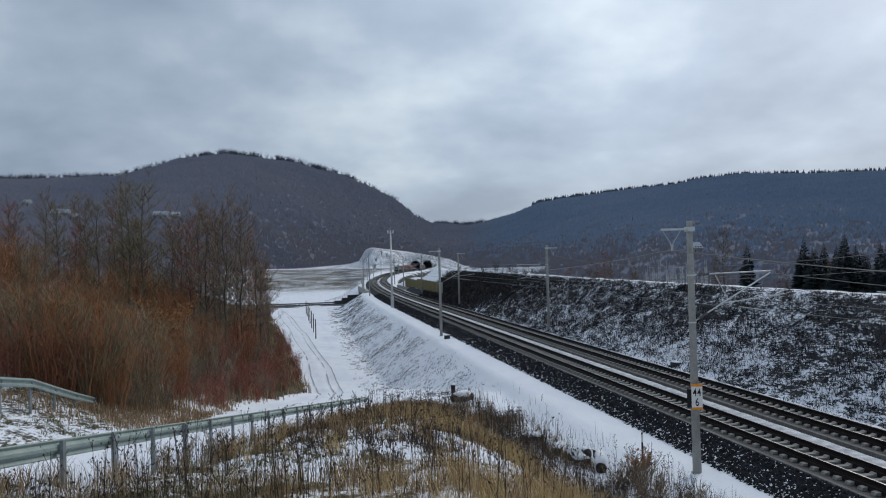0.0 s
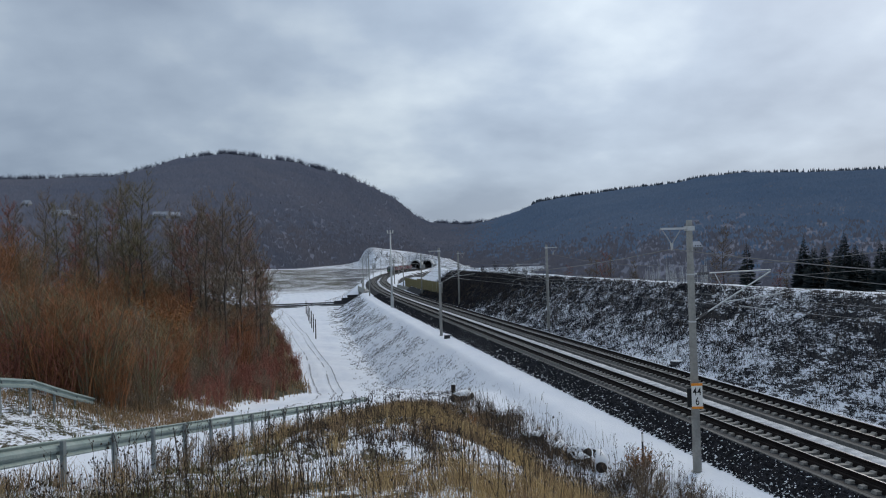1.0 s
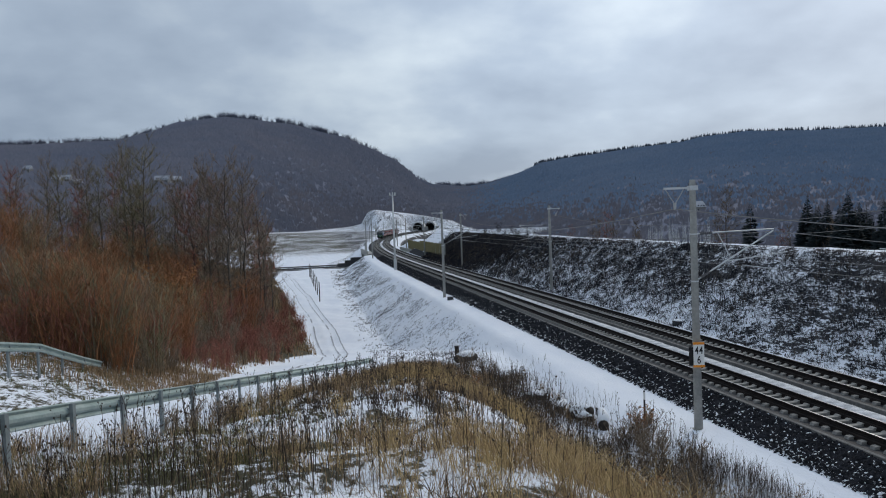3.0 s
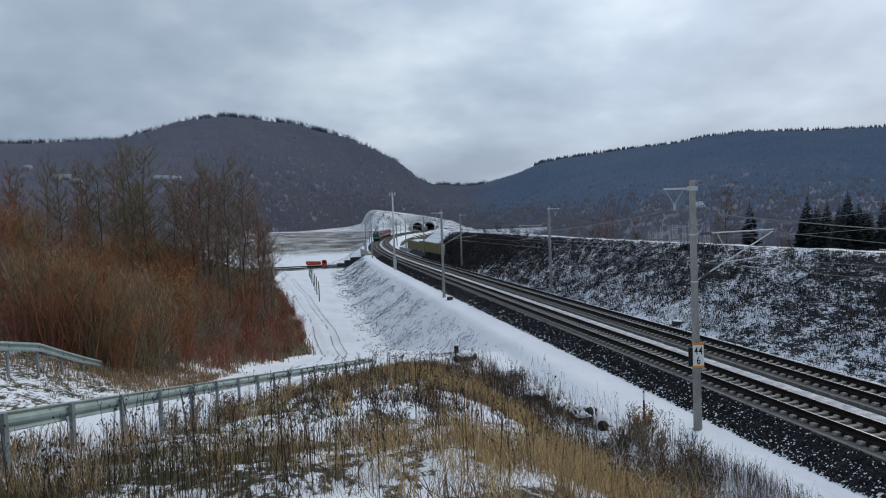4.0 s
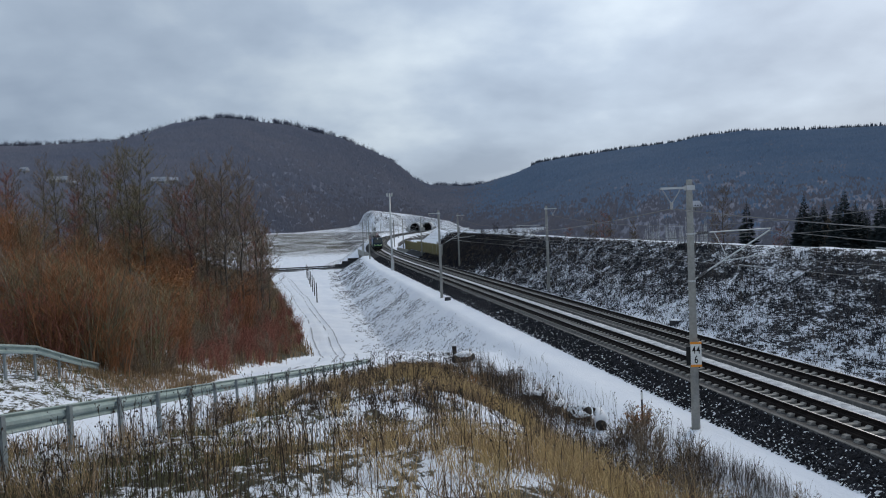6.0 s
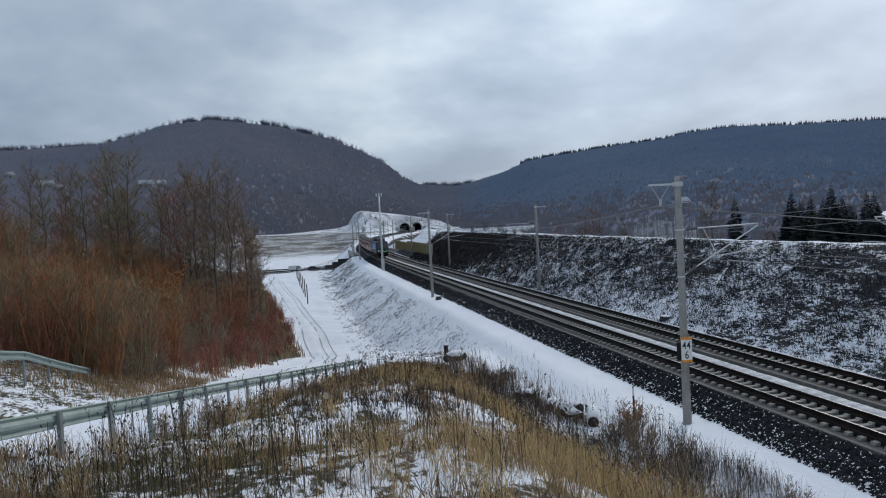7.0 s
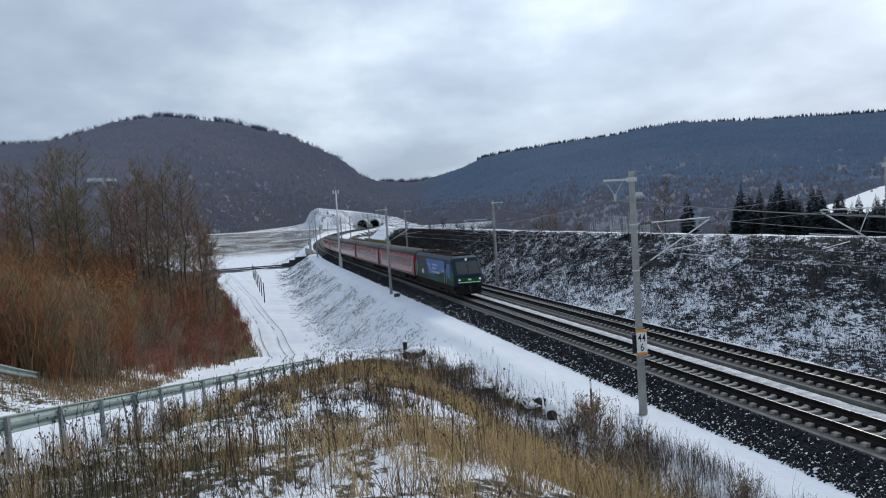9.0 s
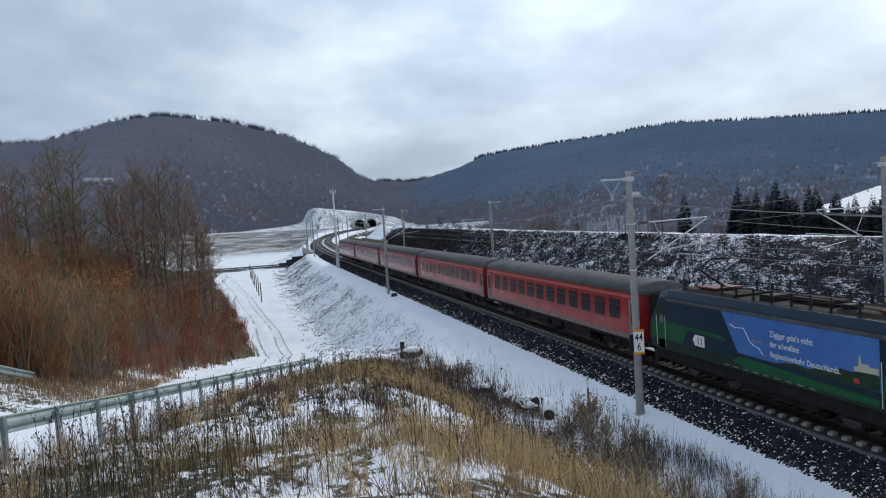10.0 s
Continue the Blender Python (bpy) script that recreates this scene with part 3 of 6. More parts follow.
def km_board():
    root = thing("kilometre_board", pose(16.65, 30.1 - 0.25, 2.3), "white board with black figures and orange edges on mast", "sign")
    # turned to face along the line towards the viewer
    root.matrix_world = pose(16.62, 29.86, 1.68, 0, 0, -14) @ Matrix.Diagonal((0.86, 1, 0.92, 1))
    b = Build()
    b.box(-0.27, -0.012, 0.0, 0.27, 0.012, 0.98)
    part("panel", b, M_WHITE, root)
    for z in (0.98, -0.11):
        b = Build()
        b.box(-0.28, -0.016, z, 0.28, 0.016, z + 0.11)
        part("edge_band", b, M_ORANGE, root, "orange reflective band")
    for text, z, size in (("44", 0.53, 0.53), ("6", 0.07, 0.53)):
        cu = bpy.data.curves.new("figures", "FONT")
        cu.body, cu.size, cu.align_x, cu.extrude, cu.offset, cu.space_character = text, size, "CENTER", 0.002, 0.004, 1.08
        cu.materials.append(M_BLACK)
        ob = new("figures", cu)
        ob.parent = root
        ob.matrix_local = pose(0, -0.016, z, 90, 0, 0) @ Matrix.Diagonal((0.76, 1, 1, 1))
    b = Build()
    b.box(-0.48, 0.02, -0.02, -0.26, 0.06, 0.85)
    part("back_plate", b, M_BLACK, root, "dark plate behind the board")


km_board()


def wires():
    """Catenary and feeder of each line."""
    for name, posts, x0, side, extra in (("near", LEFT_Y, 16.65, 1, no_spread), ("far", RIGHT_Y, 29.45, -1, spread)):
        pts = [-32.0] + posts
        for kind, dx, z, sag, r in (("feeder_wire", -0.85, 8.55, 1.3, 0.017), ("carrier_wire", 3.9, 7.4, 1.0, 0.014), ("contact_wire", 4.2, 5.65, 0.0, 0.014)):
            b = Build()
            line = []
            for a, c in zip(pts[:-1], pts[1:]):
                for i in range(12):
                    t = i / 12
                    y = a + (c - a) * t
                    line.append((x0 + dx * side + float(bend(y)) + float(extra(y)), y, z - sag * 4 * t * (1 - t)))
            b.tube(line, r, 4)
            ob = part(kind, b, M_WIRE, None)
            tagged(ob, {"feeder_wire": "thin dark feeder wire strung along mast tops", "carrier_wire": "sagging carrier wire above the rails", "contact_wire": "straight contact wire above the rails"}[kind], "wire", "overhead wires")
            if kind == "carrier_wire":
                d = Build()
                for a, c in zip(pts[:-1], pts[1:]):
                    for i in range(1, 8):
                        t = i / 8
                        y = a + (c - a) * t
                        s = float(bend(y)) + float(extra(y))
                        d.tube([(x0 + 3.9 * side + s, y, 7.4 - sag * 4 * t * (1 - t)), (x0 + 4.2 * side + s, y, 5.65)], 0.006, 3)
                part("dropper", d, M_WIRE, ob)["kind"] = "stuff"


wires()


# ---- masonry, road, tunnel ----
M_ASPHALT = mat("wet_asphalt", (0.035, 0.036, 0.04), (0.07, 0.072, 0.08), 0.6, 0.55, bump=0.2)
M_GABION = mat("dark_stone_wall", (0.03, 0.032, 0.036), (0.07, 0.07, 0.075), 2.5, 0.9, bump=0.6)
M_OCHRE = mat("ochre_wall", (0.16, 0.14, 0.06), (0.22, 0.19, 0.10), 0.7, 0.85, bump=0.2, stretch=(1, 1, 4))
M_DARKVOID = mat("dark_tunnel_lining", (0.02, 0.02, 0.022), (0.04, 0.04, 0.045), 0.5, 0.9)


def road():
    b = Build()
    b.box(-140, 243.6, -5.9, 70, 250.4, -5.62)
    ob = part("road", b, M_ASPHALT, None)
    tagged(ob, "wet dark country road passing under the railway", "road", kind="structure")
    for y, lab in ((242.3, "dark crash barrier along the country road"), (251.8, "dark crash barrier at the far road side")):
        root = thing("crash_barrier", pose(0, y, 0), lab, "crash barrier", "road barriers")
        b = Build()
        b.box(-40, -0.05, -5.25, 14.0, 0.05, -4.85)
        part("rail", b, M_GABION, root)
        b = Build()
        b.box(-0.05, -0.05, -5.9, 0.05, 0.05, -4.85)
        me = b.mesh("post", M_GABION)
        for i in range(13):
            o = new("post", me)
            o.parent = root
            o.location = (-34 + i * 4, 0.11, 0)


road()


def bridge():
    root = thing("railway_bridge", pose(0, 0, 0), "grey concrete railway bridge over the road", "bridge")
    s = float(bend(247))
    b = Build()
    b.box(15.6 + s, 233.0, -1.75, 29.0 + s, 256.0, -0.96)
    part("deck", b, M_CONCRETE, root)
    for y in (232.6, 254.8):
        b = Build()
        b.box(15.3 + s, y, -6.2, 29.2 + s, y + 1.2, -1.76)
        part("abutment", b, M_CONCRETE, root)
    for x in (15.3, 29.0):
        b = Build()
        b.box(x + s, 231.0, -1.8, x + 0.35 + s, 259.0, -0.05)
        part("parapet", b, M_CONCRETE, root)
    b = Build()
    b.box(14.7 + s, 228.5, -2.6, 15.2 + s, 232.0, 1.9)
    part("wing_wall", b, M_CONCRETE, root, "pale concrete end wall", bevel=0.04)


bridge()


def stepped_wall():
    root = thing("retaining_wall", pose(0, 0, 0), "stepped dark stone retaining wall beside the road", "wall")
    for x0, x1, z in ((9.5, 20.0, -4.6), (12.0, 20.0, -3.7), (14.0, 20.0, -2.8)):
        b = Build()
        b.box(x0, 252.6 + (z + 4.75) * 0.5, z - 1.3, x1, 254.4, z)
        part("step", b, M_GABION, root, bevel=0.03)


stepped_wall()


def field_fence():
    root = thing("railing", pose(0, 0, 0), "long dark railing climbing beside the line", "railing")
    pts = []
    for i in range(25):
        t = i / 24
        y = 257 + 95 * t
        x = 3.5 + 12.0 * min(1, t * 1.5) + float(bend(y))
        pts.append((x, y, float(land(x, y))))
    b = Build()
    b.tube([(x, y, z + 1.1) for x, y, z in pts], 0.05, 5)
    b.tube([(x, y, z + 0.6) for x, y, z in pts], 0.03, 5)
    part("handrail", b, M_GABION, root)
    b = Build()
    b.tube([(0, 0, -0.3), (0, 0, 1.1)], 0.045, 5)
    me = b.mesh("post", M_GABION)
    for q in pts:
        o = new("post", me)
        o.parent = root
        o.location = q


field_fence()


def ochre_wall():
    root = thing("noise_wall", pose(0, 0, 0), "low ochre panel wall beneath a snowy mound", "wall")
    for i in range(13):
        y0 = 168 + i * 6.2
        s0 = float(bend(y0 + 3))
        z = 3.0 if i < 7 else 2.5
        b = Build()
        b.box(30.6 + s0, y0 + 0.12, -1.2, 30.8 + s0, y0 + 6.1, z)
        part("panel", b, M_OCHRE, root)
        b = Build()
        b.box(30.5 + s0, y0 - 0.12, -1.2, 30.9 + s0, y0 + 0.1, z + 0.15)
        part("post", b, M_CONCRETE, root)


ochre_wall()


M_PORTAL = mat("pale_new_concrete", (0.46, 0.47, 0.48), (0.60, 0.61, 0.62), 0.6, 0.85, bump=0.2)


def portal(x, y, label):
    root = thing("tunnel_portal", pose(x, y, 0, 0, 0, -16), label, "tunnel portal", "tunnel portals")
    arch = [(math.cos(a), math.sin(a)) for a in np.linspace(math.radians(-25), math.radians(205), 22)]
    def ring(r, y0):
        return [(r * c, y0, 2.9 + r * s) for c, s in arch]
    b = Build()
    outer_f, inner_f, outer_b, inner_b = ring(5.9, 0), ring(4.7, 0), ring(5.9, 16), ring(4.7, 16)
    k = len(arch)
    b.v = outer_f + inner_f + outer_b + inner_b
    for i in range(k - 1):
        b.f += [(i, i + 1, k + i + 1, k + i), (i + 1, i, 2 * k + i, 2 * k + i + 1), (k + i, k + i + 1, 3 * k + i + 1, 3 * k + i)]
    part("collar", b, M_PORTAL, root, "pale concrete collar")
    b = Build()
    b.loft([ring(4.65, 1.5), ring(4.65, 40)], False)
    b.face(list(reversed(ring(4.65, 40))))
    part("lining", b, M_DARKVOID, root)
    b = Build()
    b.box(-9, 2.5, -2, -5.2, 3.3, 3.8)
    part("head_wall", b, M_CONCRETE, root)
    b = Build()
    b.box(5.2, 2.5, -2, 9, 3.3, 3.8)
    part("head_wall", b, M_CONCRETE, root)


portal(TRACK_A + float(bend(690)), 690, "round concrete tunnel mouth under the snowy hill")
portal(TRACK_B + float(bend(708) + spread(708)), 708, "second round concrete tunnel mouth beside it")


# ---- wheel ruts on the lane ----
M_SLUSH = mat("trodden_slush", (0.24, 0.255, 0.285), (0.44, 0.46, 0.50), 1.5, 0.8, bump=0.6, bump_scale=6)


def ruts():
    rng = random.Random(2)
    for off in (-0.95, 0.75, 1.55):
        b = Build()
        rows = []
        for y in np.arange(48, 226, 0.8):
            x = float(lane_mid(y)) + off + 0.15 * math.sin(y * 0.13 + off)
            w = rng.uniform(0.075, 0.12) * (0.6 if off > 1 else 1)
            rows.append([(x - w, y, float(land(x - w, y)) + 0.025), (x + w, y, float(land(x + w, y)) + 0.025)])
        for r in rows:
            b.v.extend(r)
        b.f = [(2 * i, 2 * i + 1, 2 * i + 3, 2 * i + 2) for i in range(len(rows) - 1)]
        tagged(part("wheel_rut", b, M_SLUSH, None), "wheel rut of grey trodden slush on the lane", "wheel rut", kind="structure")


ruts()

# ---- guard rails ----
M_GUARD = mat("greenish_zinc", (0.23, 0.30, 0.29), (0.35, 0.41, 0.40), 2.5, 0.55, 0.3, bump=0.1)
M_GUARDPOST = mat("dull_zinc_post", (0.17, 0.20, 0.21), (0.26, 0.29, 0.30), 3.0, 0.6, 0.35)


def guard_rail(line, label, face):
    """line: ground points of the posts; face: side (+1 right, -1 left) on which the posts stand."""
    root = thing("guard_rail", pose(*line[0]), label, "guard rail", "guard rails")
    base = Vector(line[0])
    pts = [Vector(q) - base for q in line]
    prof = [(0.0, 0.75), (0.035, 0.735), (0.045, 0.68), (-0.035, 0.63), (-0.04, 0.58), (0.045, 0.52), (0.035, 0.46), (0.0, 0.44), (-0.012, 0.46), (0.02, 0.52), (-0.06, 0.58), (-0.058, 0.63), (0.02, 0.685), (-0.012, 0.73)]
    rings = []
    for i, q in enumerate(pts):
        d = (pts[min(i + 1, len(pts) - 1)] - pts[max(i - 1, 0)])
        side = Vector((d.y, -d.x, 0)).normalized()
        rings.append([tuple(q - side * (0.10 * face) + side * (x * -face) + Vector((0, 0, z))) for x, z in prof])
    b = Build()
    b.loft(rings)
    part("beam", b, M_GUARD, root)
    for i, q in enumerate(pts):
        d = (pts[min(i + 1, len(pts) - 1)] - pts[max(i - 1, 0)])
        a = math.atan2(d.y, d.x)
        b = Build()
        b.box(-0.055, -0.03, -0.5, 0.055, -0.02, 0.74)
        b.box(-0.055, 0.02, -0.5, 0.055, 0.03, 0.74)
        b.box(-0.055, -0.02, -0.5, -0.045, 0.02, 0.74)
        o = part("post", b, M_GUARDPOST, root)
        o.matrix_local = Matrix.Translation(q) @ pose(0, 0, 0, 0, 0, math.degrees(a))
        b = Build()
        b.box(-0.04, 0.0, 0.52, 0.04, 0.10 if face > 0 else -0.10, 0.66)
        s = part("bracket", b, M_GUARDPOST, o)


def guard_points(fun, y0, y1, step):
    out, y = [], y0
    while y < y1:
        x = float(fun(y))
        out.append((x, y, float(land(x, y)) + 0.15))
        slope = (float(fun(y + 0.1)) - x) / 0.1
        y += step / math.sqrt(1 + slope * slope)
    # the beam runs even over the rough ground
    fit = np.polyfit([q[1] for q in out], [q[2] for q in out], 3)
    return [(x, y, float(np.polyval(fit, y)) + 0.10 * float(smooth(15, 40, y))) for x, y, _ in out]


guard_rail(guard_points(guard_line, 9.2, 46, 2.05), "galvanised guard rail on steel posts above the mound", 1)


def line_b(y):
    return np.interp(y, [14, 25.7, 28.5, 33, 40], [-10.6, -9.8, -9.5, -9.2, -9.0])


pts_b = guard_points(line_b, 18.0, 35, 2.05)
n_b = len(pts_b)
pts_b = [(x, y, z + 0.2 - max(0, i - (n_b - 4)) * 0.24) for i, (x, y, z) in enumerate(pts_b)]
guard_rail(pts_b, "galvanised guard rail dipping into the ground at its end", -1)


# ---- small lineside things ----
M_WOOD = mat("weathered_wood", (0.024, 0.021, 0.020), (0.062, 0.052, 0.046), 3.0, 0.9, bump=0.5, stretch=(4, 4, 1))


def antenna_mast():
    x, y = 17.35, 151.0
    root = thing("radio_mast", pose(x, y, 0), "tall slim radio mast with antennas on top", "radio mast")
    b = Build()
    b.tube([(0, 0, -2), (0, 0, 14.4)], [0.24, 0.13], 10)
    part("pole", b, M_STEEL, root, smooth=True)
    b = Build()
    b.box(-0.65, -0.06, 13.9, 0.65, 0.06, 14.04)
    part("crossbar", b, M_STEEL, root)
    for x0 in (-0.75, 0.0, 0.75):
        b = Build()
        b.box(x0 * 0.7 - 0.11, -0.12, 14.05, x0 * 0.7 + 0.11, 0.08, 14.6)
        part("antenna", b, M_WHITE, root, "white antenna panel", bevel=0.03)
    b = Build()
    b.box(-0.3, -0.5, -1.3, 0.3, -0.1, 1.0)
    part("cabinet", b, M_STEEL, root, bevel=0.02)


antenna_mast()


def stakes():
    proto = None
    for i in range(7):
        t = i / 6
        x, y = 1.7 - 1.6 * t, 140.7 + 70 * t
        if proto is None:
            proto = thing("fence_post", pose(x, y, float(land(x, y))), "tall thin wooden fence post in snow", "post", "row of posts")
            b = Build()
            b.tube([(0, 0, -0.3), (0.02, 0, 1.6), (0, 0, 3.7)], [0.11, 0.10, 0.085], 8)
            part("stake", b, M_WOOD, proto)
            b = Build()
            b.tube([(0, 0, 3.7), (0, 0, 3.78)], [0.10, 0.06], 8)
            part("snow_cap", b, M_SNOW, proto)
        else:
            copy_thing(proto, pose(x, y, float(land(x, y)), 0, 0, 40 * i))


stakes()


def marker_post():
    x, y = 15.2, 32.4
    root = thing("marker_post", pose(x, y, float(land(x, y))), "thin dark marker post beside the mast", "post")
    b = Build()
    b.tube([(0, 0, -0.3), (0, 0, 1.42), (0, 0, 1.48)], [0.05, 0.045, 0.03], 8)
    part("shaft", b, M_GABION, root)
    b = Build()
    b.box(-0.07, -0.075, 1.05, 0.02, -0.052, 1.40)
    part("plate", b, M_WHITE, root)


marker_post()


def drain_cover():
    x, y = 29.5, 55.8
    root = thing("drain_shaft", pose(x, y, float(land(x, y)) - 0.52), "round dark drain shaft with snow around it", "drain shaft")
    b = Build()
    b.tube([(0, 0, -0.2), (0, 0, 0.50), (0, 0, 0.56)], [0.62, 0.62, 0.55], 16)
    part("ring", b, M_GABION, root)
    b = Build()
    b.tube([(0, 0, 0.56), (0, 0, 0.62)], [0.56, 0.5], 16)
    part("lid", b, M_SNOW, root, "snow-covered lid")


drain_cover()


def switch_box():
    x, y = 16.7, 88.4
    root = thing("junction_box", pose(x, y, float(land(x, y))), "small dark junction box on the snowy berm", "junction box")
    b = Build()
    b.box(-0.32, -0.22, -0.1, 0.32, 0.22, 0.42)
    part("housing", b, M_GABION, root, bevel=0.04)
    b = Build()
    b.box(-0.34, -0.24, 0.422, 0.34, 0.24, 0.48)
    part("snow_cap", b, M_SNOW, root)
    for x0 in (-0.35, 0.35):
        b = Build()
        b.box(x0 - 0.04, -0.04, -0.3, x0 + 0.04, 0.04, 0.12)
        part("leg", b, M_GABION, root)


switch_box()


def logs():
    rng = random.Random(8)
    spots = [(13.7, 33.9, 75, 1.7, 0.17), (13.2, 35.6, 115, 1.5, 0.15), (12.8, 37.2, 60, 1.2, 0.13), (11.9, 39.0, 20, 1.4, 0.14), (13.0, 34.8, 160, 1.1, 0.12), (10.7, 51.6, 30, 1.8, 0.2), (11.0, 52.5, 110, 1.4, 0.18)]
    for x, y, a, L, r in spots:
        r *= 1.45
        z = float(land(x, y)) + r * 0.8 + 0.12
        root = thing("log", pose(x, y, z, 0, rng.uniform(-12, 12), a), "snow-capped dead log lying in the ditch", "log", "logs in the ditch")
        b = Build()
        pts = [(-L / 2 + L * i / 5, rng.uniform(-.06, .06), rng.uniform(-.04, .04)) for i in range(6)]
        b.tube(pts, [r * rng.uniform(0.8, 1.15) for _ in pts], 9)
        part("trunk", b, M_WOOD, root, smooth=True)
        b = Build()
        b.tube([pts[3], (pts[3][0] + 0.3, 0.25, 0.35)], [r * 0.45, r * 0.2], 6)
        part("branch_stub", b, M_WOOD, root)
        b = Build()
        b.tube([(q[0] * 0.9, q[1], q[2] + r * 0.66) for q in pts], [r * 0.5] + [r * rng.uniform(0.9, 1.25) for _ in pts[1:-1]] + [r * 0.3], 7)
        part("snow_cap", b, M_SNOW, root, smooth=True)
    x, y = 10.3, 52.8
    root = thing("stump", pose(x, y, float(land(x, y))), "dark upright tree stump with snow on it", "stump")
    b = Build()
    b.tube([(0, 0, -0.3), (0.03, 0, 0.5), (0.0, 0, 1.15)], [0.22, 0.15, 0.17], 10)
    part("trunk", b, M_WOOD, root)
    b = Build()
    b.tube([(0, 0, 1.15), (0, 0, 1.26)], [0.18, 0.10], 10)
    part("snow_cap", b, M_SNOW, root)


logs()


def houses():
    rng = random.Random(3)
    M_ROOF = mat("snowy_roof", (0.30, 0.32, 0.36), (0.46, 0.48, 0.53), 0.3, 0.9)
    M_PLASTER = mat("pale_plaster", (0.22, 0.22, 0.22), (0.32, 0.31, 0.30), 0.4, 0.9)
    M_PANE = mat("dark_pane", (0.02, 0.022, 0.026), None, 2, 0.15)
    for az, el, r in ((-16.9, 3.55, 870), (-16.3, 3.5, 880), (-10.4, 3.45, 800), (-9.9, 3.4, 790), (-18.6, 3.6, 960), (-15.7, 3.4, 860), (-9.2, 3.4, 800), (29.3, 0.6, 560)):
        x, y = r * math.sin(radians(az)), r * math.cos(radians(az))
        z = float(hill_z(az, r)) - 1
        root = thing("house", pose(x, y, z, 0, 0, rng.uniform(-30, 30)), "small pale house with snowy gable roof on hillside", "house", "houses on the hillside")
        w, d, h = rng.uniform(7, 10), 7, 4.2
        b = Build()
        b.box(-w / 2, -d / 2, -6, w / 2, d / 2, h)
        part("wall", b, M_PLASTER, root)
        b = Build()
        b.loft([[(x0, -d / 2 - 0.6, h), (x0, d / 2 + 0.6, h), (x0, 0, h + 4.2)] for x0 in (-w / 2 - 0.5, w / 2 + 0.5)])
        part("roof", b, M_ROOF, root)
        for i in range(3):
            for j in range(2):
                b = Build()
                x0 = -w / 2 + w * (i + 0.7) / 3.4
                b.box(x0 - 0.5, -d / 2 - 0.05, 1.5 + j * 2.7, x0 + 0.5, -d / 2 + 0.05, 2.8 + j * 2.7)
                part("window", b, M_PANE, root)


houses()


# ---- train ----
M_NAVY = mat("dark_blue_paint", (0.010, 0.024, 0.044), (0.015, 0.031, 0.054), 0.8, 0.4, spec=0.14)
M_GREEN = mat("green_paint", (0.005, 0.075, 0.026), (0.009, 0.098, 0.036), 0.8, 0.5, spec=0.22)
M_DKGREEN = mat("dark_green_paint", (0.009, 0.022, 0.015), (0.014, 0.032, 0.021), 0.8, 0.5, spec=0.22)
M_BLUE = mat("blue_banner", (0.046, 0.13, 0.37), (0.064, 0.165, 0.44), 0.35, 0.35)
M_ROOFGREY = mat("dusty_grey_roof", (0.065, 0.068, 0.07), (0.11, 0.113, 0.115), 0.9, 0.75, bump=0.1)
M_UNDER = mat("sooty_underframe", (0.009, 0.009, 0.009), (0.024, 0.022, 0.021), 2.0, 0.85, bump=0.3)
M_RED = mat("traffic_red_paint", (0.26, 0.018, 0.022), (0.37, 0.034, 0.036), 0.5, 0.22, spec=0.5)
M_REDBAND = mat("pale_red_band", (0.34, 0.085, 0.075), (0.42, 0.12, 0.105), 0.6, 0.5)
M_PALE = mat("dirty_grey_stripe", (0.13, 0.105, 0.085), (0.27, 0.25, 0.235), 1.6, 0.6)
M_GLASS = mat("tinted_glass", (0.010, 0.011, 0.014), (0.020, 0.022, 0.027), 1.0, 0.25, spec=0.14)
M_SCREEN = mat("windscreen_glass", (0.022, 0.026, 0.028), (0.04, 0.045, 0.045), 1.0, 0.06, spec=0.5)
M_STEELDARK = mat("wheel_steel", (0.06, 0.058, 0.055), (0.11, 0.105, 0.10), 3.0, 0.5, 0.6)
M_HILLGREEN = mat("banner_dark_green", (0.012, 0.03, 0.018), (0.025, 0.05, 0.025), 1.5, 0.5)
M_CASTLE = mat("banner_cream", (0.42, 0.38, 0.30), (0.5, 0.46, 0.38), 1.5, 0.5)
M_REDINS = mat("red_brown_insulator", (0.085, 0.018, 0.015), (0.13, 0.03, 0.025), 3, 0.4)


def glow_mat(name, colour, strength):
    m = bpy.data.materials.new(name)
    m.use_nodes = True
    bs = m.node_tree.nodes["Principled BSDF"]
    bs.inputs["Base Color"].default_value = (*colour, 1)
    bs.inputs["Emission Color"].default_value = (*colour, 1)
    bs.inputs["Emission Strength"].default_value = strength
    return m


M_LAMP = glow_mat("headlight", (0.85, 0.83, 0.72), 0.22)


def panel(b, pts, x, depth=0.012):
    """A plate on the side at x: pts are (y, z), outward to -x when x < 0."""
    s = -1 if x < 0 else 1
    ring0 = [(x, y, z) for y, z in pts]
    ring1 = [(x + s * depth, y, z) for y, z in pts]
    b.loft([ring0, ring1])


def wheelset(parent, y, r=0.46):
    for x in (-0.75, 0.75):
        b = Build()
        s = 1 if x > 0 else -1
        b.tube([(x - 0.065 * s, y, r), (x + 0.07 * s, y, r)], [r, r * 0.985], 22)
        b.tube([(x - 0.085 * s, y, r), (x - 0.06 * s, y, r)], [r * 1.05, r * 1.05], 22)
        b.tube([(x + 0.07 * s, y, r), (x + 0.16 * s, y, r)], [0.14, 0.12], 12)
        part("wheel", b, M_STEELDARK, parent)
    b = Build()
    b.tube([(-0.75, y, r), (0.75, y, r)], 0.09, 10)
    part("axle", b, M_STEELDARK, parent)


